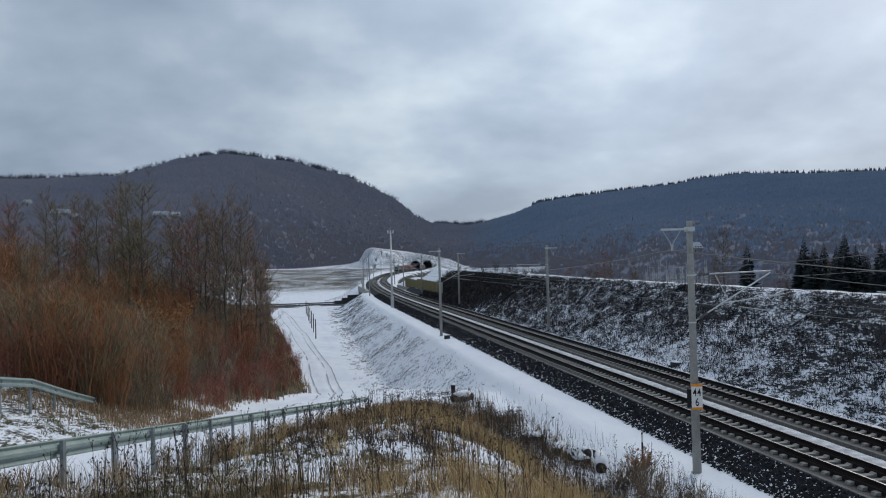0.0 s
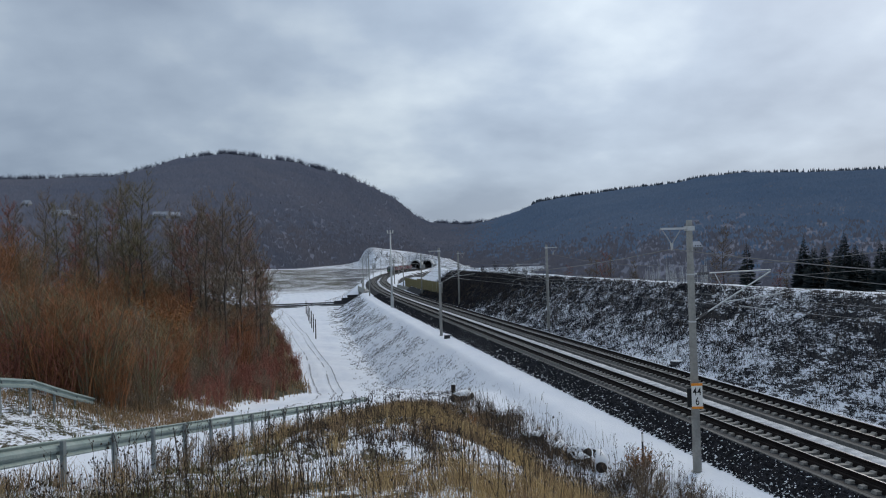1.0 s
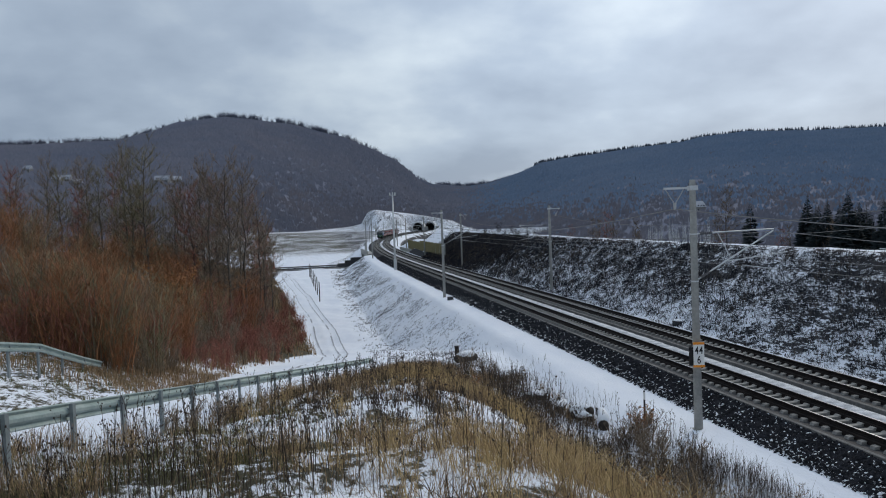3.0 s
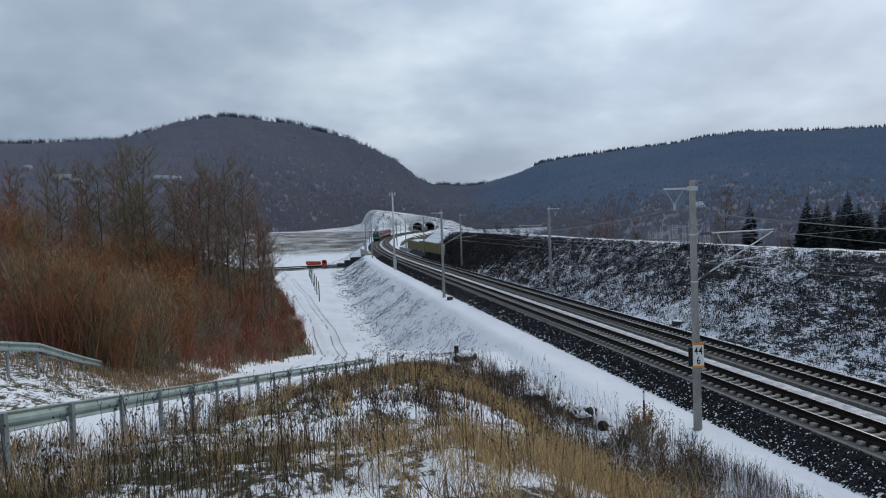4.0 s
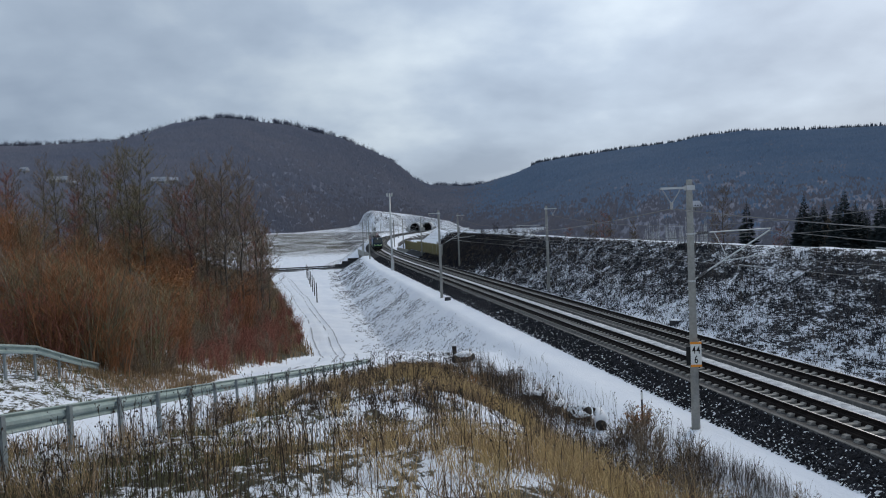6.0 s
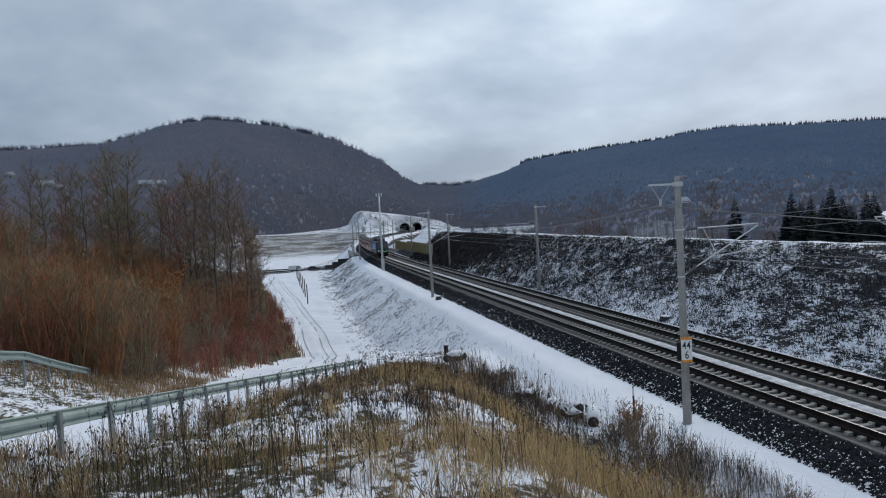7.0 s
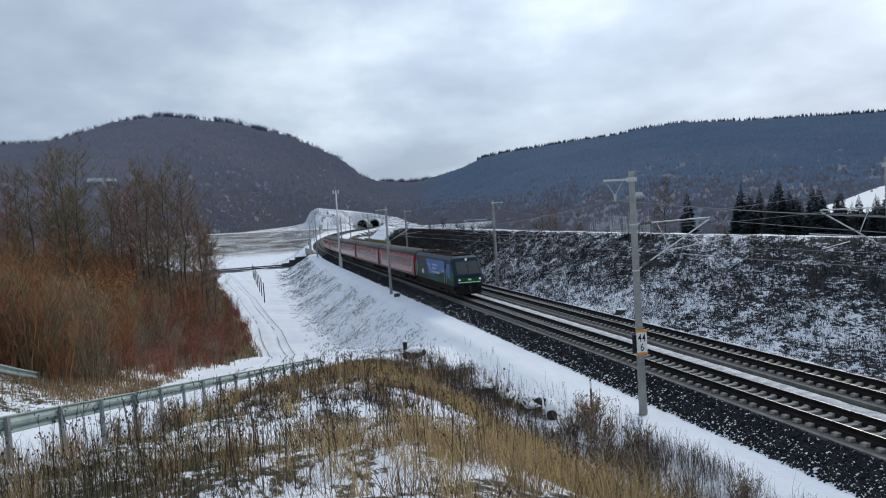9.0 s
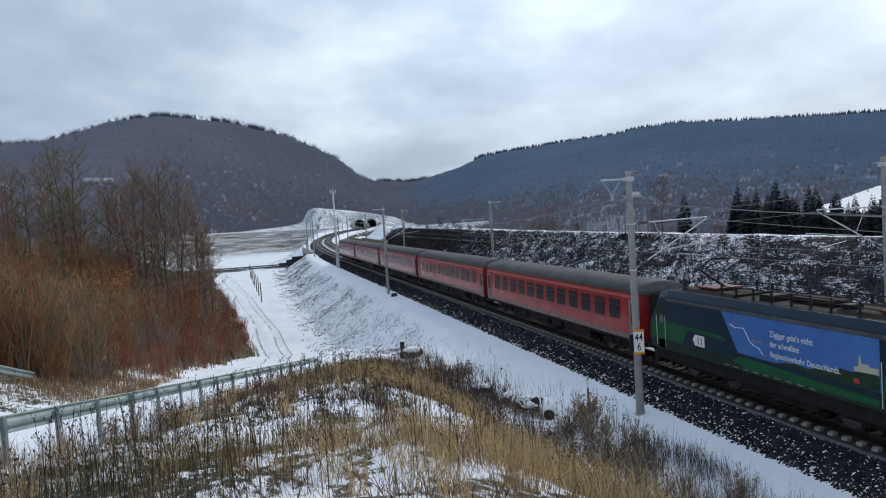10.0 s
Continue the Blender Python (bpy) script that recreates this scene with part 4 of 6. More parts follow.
def bogie(root, y, base=2.5, r=0.46):
    b = Build()
    for x in (-1.02, 1.02):
        pts = [(y - base / 2 - 0.55, 0.5), (y - base / 2 - 0.2, 0.42), (y - 0.6, 0.42), (y, 0.34), (y + 0.6, 0.42), (y + base / 2 + 0.2, 0.42), (y + base / 2 + 0.55, 0.5), (y + base / 2 + 0.4, 0.72), (y + 0.6, 0.8), (y - 0.6, 0.8), (y - base / 2 - 0.4, 0.72)]
        b.loft([[(x - 0.07, q, z) for q, z in pts], [(x + 0.07, q, z) for q, z in pts]])
    b.box(-1.0, y - 0.25, 0.45, 1.0, y + 0.25, 0.75)
    fr = part("bogie", b, M_UNDER, root, "sooty bogie frame")
    for o in (-base / 2, base / 2):
        wheelset(fr, y + o, r)
    for x in (-1.1, 1.1):
        for o in (-0.45, 0.45):
            b = Build()
            b.tube([(x, y + o, 0.45), (x, y + o, 0.95)], 0.11, 10)
            part("spring", b, M_UNDER, fr)


def writing(text, size, m, parent, material, width=1.0):
    cu = bpy.data.curves.new("lettering", "FONT")
    cu.body, cu.size, cu.extrude = text, size, 0.002
    cu.materials.append(material)
    ob = new("lettering", cu)
    ob.parent = parent
    ob.matrix_local = m @ Matrix.Diagonal((width, 1, 1, 1))
    return ob


def locomotive():
    """Front buffers at y = 0, body runs to y = 18.98; it travels towards -y."""
    root = thing("locomotive", pose(TRACK_A, 60, 0), "dark green and blue electric locomotive with blue advert", "locomotive")
    L = 18.98
    side = [(0.75, 1.15), (0.58, 1.6), (0.62, 2.25), (1.55, 3.62), (2.2, 3.72), (L - 2.2, 3.72), (L - 1.55, 3.62), (L - 0.62, 2.25), (L - 0.58, 1.6), (L - 0.75, 1.15)]
    core = [(0.45, 1.1), (0.26, 1.6), (0.30, 2.2), (1.30, 3.9), (2.1, 4.05), (L - 2.1, 4.05), (L - 1.30, 3.9), (L - 0.30, 2.2), (L - 0.26, 1.6), (L - 0.45, 1.1)]
    b = Build()
    b.loft([[(-1.5, y, z) for y, z in side], [(-1.22, y, z) for y, z in core], [(1.22, y, z) for y, z in core], [(1.5, y, z) for y, z in side]])
    body = part("body", b, M_NAVY, root, bevel=0.05)
    # side colours
    for s in (-1, 1):
        x = 1.502 * s
        b = Build()
        panel(b, [(0.9, 1.16), (L - 0.9, 1.16), (L - 0.75, 1.62), (0.75, 1.62)], x, 0.006)
        part("lower_band", b, M_DKGREEN, body)
        b = Build()
        panel(b, [(0.72, 1.63), (4.2, 1.63), (4.1, 2.35), (0.80, 2.6)], x, 0.007)
        part("front_green_panel", b, M_GREEN, body)
        b = Build()
        panel(b, [(12.2, 2.26), (15.0, 2.36), (15.5, 1.66), (L - 0.72, 1.63), (L - 0.85, 2.6), (12.5, 2.42)], x, 0.007)
        part("rear_green_panel", b, M_GREEN, body)
        b = Build()
        panel(b, [(4.3, 1.30), (11.0, 1.30), (11.8, 1.52), (11.3, 1.76), (4.3, 1.50)], x, 0.008)
        part("green_stripe", b, M_GREEN, body)
        b = Build()
        panel(b, [(4.25, 1.78), (11.45, 1.90), (12.45, 3.52), (4.25, 3.52)], x, 0.009)
        ban = part("banner", b, M_BLUE, body, "blue advertising banner")
        b = Build()
        panel(b, [(4.27, 1.79), (9.2, 1.86), (8.6, 1.98), (8.0, 2.02), (7.4, 1.96), (6.9, 2.12), (6.4, 2.10), (5.9, 2.28), (5.4, 2.24), (5.0, 2.36), (4.27, 2.3)], x + 0.010 * s, 0.006)
        part("banner_hill", b, M_HILLGREEN, ban)
        b = Build()
        panel(b, [(4.30, 2.34), (5.3, 2.30), (5.3, 2.46), (5.12, 2.50), (5.10, 2.74), (5.05, 2.9), (5.0, 2.74), (4.98, 2.58), (4.7, 2.62), (4.66, 2.54), (4.30, 2.54)], x + 0.013 * s, 0.005)
        part("banner_castle", b, M_CASTLE, ban)
        b = Build()
        panel(b, [(2.05, 1.75), (2.9, 1.9), (3.6, 2.5), (3.1, 3.3), (2.0, 3.3)], x, 0.010)
        part("banner_tip", b, M_BLUE, body)
        for y in (3.75, L - 1.75):
            b = Build()
            panel(b, [(y - 0.30, 1.2), (y + 0.30, 1.2), (y + 0.30, 3.3), (y - 0.30, 3.3)], x, 0.006)
            door = part("door", b, M_NAVY if y < 5 else M_DKGREEN, body)
            b = Build()
            panel(b, [(y - 0.17, 2.45), (y + 0.17, 2.45), (y + 0.17, 3.12), (y - 0.17, 3.12)], x + 0.008 * s, 0.008)
            part("door_window", b, M_SCREEN if y > 5 else M_GLASS, door)
            for o in (-0.38, 0.38):
                b = Build()
                b.tube([(x + 0.07 * s, y + o, 1.3), (x + 0.07 * s, y + o, 2.8)], 0.016, 6)
                part("grab_rail", b, M_STEEL, door)
        # emblem shape
        b = Build()
        y0 = L - 4.5
        panel(b, [(y0, 1.72), (y0 - 0.72, 1.72), (y0 - 0.72, 2.22), (y0, 2.22), (y0 + 0.16, 1.97)], x + 0.008 * s, 0.005)
        em = part("emblem", b, M_WHITE, body, "plain white emblem shape")
        b = Build()
        for q in (0.22, 0.46):
            panel(b, [(y0 - q, 1.8), (y0 - q - 0.06, 1.8), (y0 - q - 0.06, 2.14), (y0 - q, 2.14)], x + 0.014 * s, 0.003)
        part("emblem_bar", b, M_DKGREEN, em)
        # route line and writing on the banner
        b = Build()
        line = [(11.9, 3.05), (11.55, 2.93), (11.0, 2.98), (10.6, 2.45), (10.35, 2.34), (10.1, 2.30), (9.9, 2.08)]
        b.tube([(x + 0.014 * s, y, z) for y, z in line], 0.018, 5)
        part("route_line", b, M_WHITE, ban)
        b = Build()
        for y, z, w in ((11.75, 3.10, 0.5), (10.5, 2.52, 0.6), (9.85, 2.03, 0.2)):
            panel(b, [(y, z), (y - w, z), (y - w, z + 0.06), (y, z + 0.06)], x + 0.012 * s, 0.003)
        part("caption_bar", b, M_PALE, ban)
        for text, y, z, size in (("Zügiger geht's nicht:", 9.45, 2.86, 0.33), ("der schnellste", 9.45, 2.47, 0.33), ("Regionalverkehr Deutschlands.", 9.45, 2.06, 0.33)):
            if s < 0:
                m = pose(x - 0.016, y, z, 90, 0, -90)
            else:
                m = pose(x + 0.016, y - 4.4, z, 90, 0, 90)
            writing(text, size, m, ban, M_WHITE, 0.86)
        b = Build()
        panel(b, [(5.35, 1.90), (5.1, 1.90), (5.1, 2.06), (5.35, 2.06)], x + 0.018 * s, 0.003)
        part("red_badge", b, M_RED, ban)
        for i in range(9):
            y = 12.4 - i * 0.62
            b = Build()
            panel(b, [(y, 1.24), (y - 0.35, 1.24), (y - 0.35, 1.29), (y, 1.29)], x + 0.009 * s, 0.003)
            part("data_lettering", b, M_PALE, body)
        # roof edge band and underframe
        b = Build()
        panel(b, [(2.6, 3.54), (L - 2.2, 3.54), (L - 2.2, 3.68), (2.6, 3.68)], x, 0.01)
        part("cornice", b, M_ROOFGREY, body)
    b = Build()
    b.box(-1.42, 0.95, 0.62, 1.42, L - 0.95, 1.14)
    part("underframe", b, M_UNDER, root, bevel=0.02)
    b = Build()
    b.box(-1.3, 7.3, 0.32, 1.3, 11.7, 0.64)
    part("transformer_box", b, M_UNDER, root, bevel=0.04)
    # front faces
    for y, d in ((0, -1), (L, 1)):
        def fy(q):
            return y - d * q
        b = Build()
        pts = [(-1.17, 0.42, 2.32), (1.17, 0.42, 2.32), (1.12, 1.14, 3.55), (-1.12, 1.14, 3.55)]
        ring0 = [(px_, fy(q) + d * 0.02, z) for px_, q, z in pts]
        ring1 = [(px_, fy(q) + d * 0.06, z + 0.01) for px_, q, z in pts]
        b.loft([ring0, ring1])
        part("windscreen", b, M_SCREEN, root, "wide sloping windscreen")
        b = Build()
        b.tube([(0, fy(0.40) + d * 0.06, 2.34), (0, fy(1.12) + d * 0.07, 3.54)], 0.025, 5)
        part("screen_pillar", b, M_NAVY, root)
        b = Build()
        b.box(-1.15, min(fy(0.20), fy(0.34)), 1.55, 1.15, max(fy(0.20), fy(0.34)), 1.92)
        part("front_green_panel", b, M_GREEN, root, bevel=0.02)
        b = Build()
        b.box(-1.15, min(fy(0.22), fy(0.34)), 1.47, 1.15, max(fy(0.22), fy(0.34)), 1.545)
        # slight emission brightens this painted stripe, which is no lamp
        part("front_stripe", b, glow_mat("self_lit_stripe", (0.45, 0.75, 0.35), 0.15), root, "pale green front stripe")
        b = Build()
        b.box(-0.17, min(fy(0.17), fy(0.25)), 1.70, 0.17, max(fy(0.17), fy(0.25)), 1.86)
        part("front_emblem", b, M_WHITE, root)
        for x in (-1.06, 1.06):
            b = Build()
            b.box(x - 0.16, min(fy(0.18), fy(0.4)), 1.62, x + 0.16, max(fy(0.18), fy(0.4)), 1.98)
            lamp = part("headlight", b, M_STEELDARK, root, bevel=0.03)
            b = Build()
            b.tube([(x, fy(0.2), 1.80), (x, fy(0.155), 1.80)], [0.105, 0.10], 14)
            part("lens", b, M_LAMP if d < 0 else M_GLASS, lamp, "lit lens" if d < 0 else "")
            b = Build()
            b.tube([(x * 0.83, fy(0.5), 1.06), (x * 0.83, fy(0.08), 1.06)], 0.10, 12)
            b.tube([(x * 0.83, fy(0.10), 1.06), (x * 0.83, fy(0.0), 1.06)], [0.27, 0.26], 16)
            part("buffer", b, M_UNDER, root)
        b = Build()
        b.tube([(0, fy(1.16), 3.74), (0, fy(1.08), 3.70)], [0.13, 0.12], 14)
        part("top_light", b, M_LAMP if d < 0 else M_GLASS, root, "lit top lamp" if d < 0 else "")
        b = Build()
        prof = [(0.5, 0.28), (0.34, 0.34), (0.40, 0.8), (0.55, 1.05)]
        b.loft([[(-1.25, fy(q + 0.12), z) for q, z in prof + [(0.8, 1.0), (0.8, 0.3)]], [(-1.0, fy(q), z) for q, z in prof + [(0.8, 1.0), (0.8, 0.3)]], [(1.0, fy(q), z) for q, z in prof + [(0.8, 1.0), (0.8, 0.3)]], [(1.25, fy(q + 0.12), z) for q, z in prof + [(0.8, 1.0), (0.8, 0.3)]]])
        part("apron", b, M_UNDER, root, "black front apron")
        b = Build()
        b.box(-0.08, min(fy(0.05), fy(0.5)), 0.95, 0.08, max(fy(0.05), fy(0.5)), 1.12)
        b.tube([(0, fy(0.1), 1.0), (0, fy(0.02), 0.62)], 0.035, 6)
        part("coupling", b, M_STEELDARK, root)
    # roof gear
    b = Build()
    b.box(-1.16, 2.25, 4.052, 1.16, L - 2.25, 4.064)
    part("roof_plate", b, M_UNDER, root, "dark sooty roof plate")
    b = Build()
    b.loft([[(-1.05, y, 4.06), (1.05, y, 4.06), (0.85, y, 4.19), (-0.85, y, 4.19)] for y in (2.6, 6.6)])
    part("roof_hood", b, M_UNDER, root)
    b = Build()
    b.loft([[(-1.05, y, 4.06), (1.05, y, 4.06), (0.85, y, 4.17), (-0.85, y, 4.17)] for y in (12.3, 16.2)])
    part("roof_hood", b, M_UNDER, root)
    # a row of black insulators with busbars along both edges of the roof
    for x in (-0.9, 0.9):
        for y in (3.2, 4.4, 5.6, 6.9, 7.9, 8.9, 10.0, 11.1, 12.2, 13.2, 16.0):
            b = Build()
            b.tube([(x, y, 4.05), (x, y, 4.50)], 0.035, 8)
            for i in range(5):
                b.tube([(x, y, 4.10 + i * 0.075), (x, y, 4.14 + i * 0.075)], [0.085, 0.05], 10)
            b.tube([(x, y, 4.50), (x, y, 4.56)], [0.07, 0.04], 8)
            part("roof_insulator", b, M_BLACK, root)
        b = Build()
        b.tube([(x, 3.2, 4.48), (x, 6.9, 4.50), (x * 0.9, 8.9, 4.50), (x, 13.2, 4.48)], 0.022, 6)
        b.tube([(x * 0.75, 3.6, 4.30), (x * 0.75, 12.8, 4.30)], 0.018, 6)
        part("roof_busbar", b, M_BLACK, root)
    b = Build()
    b.box(-0.75, 6.2, 4.196, -0.15, 6.6, 4.36)
    part("roof_switch", b, M_BLACK, root, bevel=0.02)
    b = Build()
    b.box(-0.7, 10.3, 4.066, 0.5, 11.0, 4.30)
    part("roof_switch", b, M_BLACK, root, bevel=0.02)
    b = Build()
    b.box(-0.2, 7.6, 4.066, 0.7, 9.8, 4.30)
    part("roof_box", b, M_UNDER, root, bevel=0.03)
    for y, up in ((14.6, True), (4.3, False)):
        b = Build()
        b.box(-0.7, y - 0.7, 4.22, 0.7, y + 0.7, 4.30)
        for x in (-0.6, 0.6):
            for o in (-0.6, 0.6):
                b.tube([(x, y + o, 4.05), (x, y + o, 4.24)], 0.06, 8)
        pan = part("pantograph", b, M_REDINS, root, "red pantograph frame, raised" if up else "red pantograph frame, folded")
        b = Build()
        if up:
            elbow, head = (0, y + 1.5, 4.95), (0, y - 0.1, 5.58)
        else:
            elbow, head = (0, y + 1.5, 4.36), (0, y - 0.6, 4.42)
        b.tube([(0, y - 0.4, 4.3), elbow], 0.05, 6)
        b.tube([(-0.08, elbow[1], elbow[2]), (-0.45, head[1], head[2])], 0.025, 6)
        b.tube([(0.08, elbow[1], elbow[2]), (0.45, head[1], head[2])], 0.025, 6)
        part("arm", b, M_UNDER, pan, "dark folding arm")
        b = Build()
        for o in (-0.2, 0.2):
            b.tube([(-0.95, head[1] + o, head[2] - 0.12), (-0.6, head[1] + o, head[2]), (0.6, head[1] + o, head[2]), (0.95, head[1] + o, head[2] - 0.12)], 0.025, 6)
        part("contact_strip", b, M_UNDER, pan)
    for y in (4.74, L - 4.74):
        bogie(root, y, 3.0, 0.60)
    return root


def coach(label):
    root = thing("passenger_coach", pose(TRACK_A, 80, 0), label, "railway coach", "train coaches")
    L, W = 26.4, 1.41
    prof = [(W - 0.05, 1.0), (W, 1.35), (W, 2.3), (W - 0.03, 3.2), (W - 0.09, 3.58)]
    ring = prof + [(-x, z) for x, z in reversed(prof)]
    b = Build()
    b.loft([[(x, y, z) for x, z in ring] for y in (0.55, L - 0.55)])
    body = part("body", b, M_RED, root, "traffic-red coach side")
    arc = [(W - 0.07, 3.585), (1.22, 3.86), (0.92, 4.06), (0.5, 4.17), (0, 4.21)]
    roof_ring = arc + [(-x, z) for x, z in reversed(arc[:-1])]
    b = Build()
    b.loft([[(x * 0.96, 0.45, z - 0.06) for x, z in roof_ring], *[[(x, y, z) for x, z in roof_ring] for y in (0.9, L - 0.9)], [(x * 0.96, L - 0.45, z - 0.06) for x, z in roof_ring]])
    part("roof", b, M_ROOFGREY, root, "dusty grey rounded roof", smooth=True)
    for s in (-1, 1):
        b = Build()
        panel(b, [(0.6, 1.13), (L - 0.6, 1.13), (L - 0.6, 1.34), (0.6, 1.34)], (W - 0.024) * s, 0.030)
        part("pale_stripe", b, M_PALE, body)
        b = Build()
        panel(b, [(0.6, 3.30), (L - 0.6, 3.30), (L - 0.6, 3.46), (0.6, 3.46)], (W - 0.06) * s, 0.02)
        part("upper_band", b, M_REDBAND, body)
        b = Build()
        panel(b, [(0.6, 0.42), (2.0, 0.95), (L - 2.0, 0.95), (L - 0.6, 0.95), (L - 0.6, 1.12), (0.6, 1.12), (0.6, 0.95)][1:6] + [(2.0, 1.12)], (W - 0.06) * s, 0.02)
        part("sill", b, M_UNDER, body)
        for i in range(12):
            y = 3.25 + i * 1.81
            b = Build()
            panel(b, [(y - 0.62, 2.06), (y + 0.62, 2.06), (y + 0.62, 3.10), (y - 0.62, 3.10)], (W - 0.012) * s, 0.02)
            win = part("window", b, M_GLASS, body)
            b = Build()
            panel(b, [(y - 0.62, 2.82), (y + 0.62, 2.82), (y + 0.62, 2.85), (y - 0.62, 2.85)], (W + 0.006) * s, 0.012)
            part("transom", b, M_STEELDARK, win)
        for y in (1.15, L - 1.15):
            b = Build()
            panel(b, [(y - 0.46, 1.05), (y + 0.46, 1.05), (y + 0.46, 3.22), (y - 0.46, 3.22)], (W - 0.006) * s, 0.02)
            door = part("door", b, M_PALE, body, "pale grey entrance door")
            b = Build()
            panel(b, [(y - 0.27, 1.95), (y + 0.27, 1.95), (y + 0.27, 3.0), (y - 0.27, 3.0)], (W + 0.014) * s, 0.012)
            part("door_window", b, M_GLASS, door)
            b = Build()
            b.box((W - 0.25) * s if s > 0 else -W - 0.02, y - 0.4, 0.5, (W + 0.02) if s > 0 else -(W - 0.25), y + 0.4, 0.56)
            b.box((W - 0.2) * s if s > 0 else -W - 0.01, y - 0.4, 0.76, (W + 0.01) if s > 0 else -(W - 0.2), y + 0.4, 0.82)
            part("step", b, M_UNDER, root)
        b = Build()
        for y, w in ((4.6, 0.9), (21.8, 0.7)):
            panel(b, [(y, 1.80), (y + w, 1.80), (y + w, 1.90), (y, 1.90)], (W - 0.003) * s, 0.008)
        part("side_lettering", b, M_PALE, body)
    # underframe boxes
    b = Build()
    b.box(-1.2, 1.0, 0.82, 1.2, L - 1.0, 1.02)
    part("underframe", b, M_UNDER, root)
    for y0, y1, z in ((6.8, 10.6, 0.38), (11.0, 12.6, 0.5), (13.2, 16.8, 0.38), (17.2, 19.2, 0.48)):
        b = Build()
        b.box(-1.28, y0, z, 1.28, y1, 0.98)
        part("equipment_box", b, M_UNDER, root, bevel=0.03)
    for y in (0.28, L - 0.28):
        b = Build()
        b.box(-0.8, y - 0.28, 1.15, 0.8, y + 0.28, 3.55)
        part("gangway_bellows", b, M_BLACK, root)
        for x in (-0.88, 0.88):
            b = Build()
            yo = y - 0.24 if y < 1 else y - 0.1
            b.box(x - 0.22, yo, 0.85, x + 0.22, yo + 0.34, 1.25)
            part("buffer", b, M_UNDER, root)
    for y in (3.7, L - 3.7):
        bogie(root, y, 2.5, 0.46)
    return root


LOCO = locomotive()
first = coach("red passenger coach with grey roof and dark windows")
COACHES = [first] + [copy_thing(first, pose(TRACK_A, 120 + 30 * i, 0)) for i in range(4)]


# ---- road traffic ----
def car_wheels(root, ys_, track_, r):
    for y in ys_:
        for x in (-track_, track_):
            b = Build()
            b.tube([(x - 0.12, y, r), (x + 0.12, y, r)], r, 16)
            w = part("wheel", b, M_BLACK, root)
            b = Build()
            s = 1 if x > 0 else -1
            b.tube([(x + 0.11 * s, y, r), (x + 0.135 * s, y, r)], [r * 0.6, r * 0.5], 12)
            part("rim", b, M_STEEL, w)


def truck():
    root = thing("truck", pose(0, 245.6, -5.62), "orange-red tipper truck driving on the road", "truck")
    M_TRUCK = mat("orange_red_paint", (0.33, 0.055, 0.03), (0.40, 0.075, 0.04), 1.0, 0.45)
    b = Build()
    b.loft([[(x, y, z) for y, z in ((0.0, 0.7), (0.0, 1.6), (0.25, 2.75), (1.75, 2.75), (1.75, 0.7))] for x in (-1.15, 1.15)])
    cab = part("cab", b, M_TRUCK, root, bevel=0.06)
    b = Build()
    panel(b, [(0.32, 1.75), (1.35, 1.75), (1.35, 2.5), (0.5, 2.5)], -1.15)
    panel(b, [(0.32, 1.75), (1.35, 1.75), (1.35, 2.5), (0.5, 2.5)], 1.15)
    part("side_window", b, M_GLASS, cab)
    b = Build()
    b.loft([[(x, y, z) for y, z in ((2.0, 1.25), (2.0, 2.35), (6.6, 2.55), (6.9, 2.1), (6.5, 1.25))] for x in (-1.2, 1.2)])
    part("tipper_body", b, M_TRUCK, root, bevel=0.05)
    b = Build()
    b.box(-0.5, 0.4, 0.6, 0.5, 6.6, 1.1)
    part("chassis", b, M_UNDER, root)
    car_wheels(root, (1.1, 4.6, 5.7), 1.0, 0.5)
    return root


def small_car(name, label, colour, van):
    root = thing(name, pose(0, 245.6, -5.62), label, name)
    M_BODY = mat(name + "_paint", colour, None, 1.0, 0.35, spec=0.6)
    if van:
        prof = [(0.1, 0.45), (0.0, 0.95), (0.75, 1.15), (1.45, 1.95), (4.9, 2.0), (5.0, 0.45)]
    else:
        prof = [(0.05, 0.4), (0.0, 0.75), (1.05, 0.95), (1.75, 1.42), (3.3, 1.42), (4.05, 0.98), (4.35, 0.9), (4.35, 0.4)]
    b = Build()
    b.loft([[(x, y, z) for y, z in prof] for x in (-0.88, 0.88)])
    body = part("body", b, M_BODY, root, bevel=0.06)
    for s in (-1, 1):
        b = Build()
        panel(b, [(1.2, 1.2), (2.1, 1.2), (2.1, 1.75), (1.5, 1.75)] if van else [(1.4, 0.98), (3.6, 0.98), (3.2, 1.36), (1.8, 1.36)], 0.88 * s)
        part("side_window", b, M_GLASS, body)
    car_wheels(root, (0.95, 4.0) if van else (0.85, 3.5), 0.8, 0.32)
    return root


TRUCK = truck()
VAN = small_car("van", "white delivery van driving on the road", (0.62, 0.64, 0.66), True)
CAR = small_car("car", "dark grey car driving on the road", (0.03, 0.032, 0.036), False)


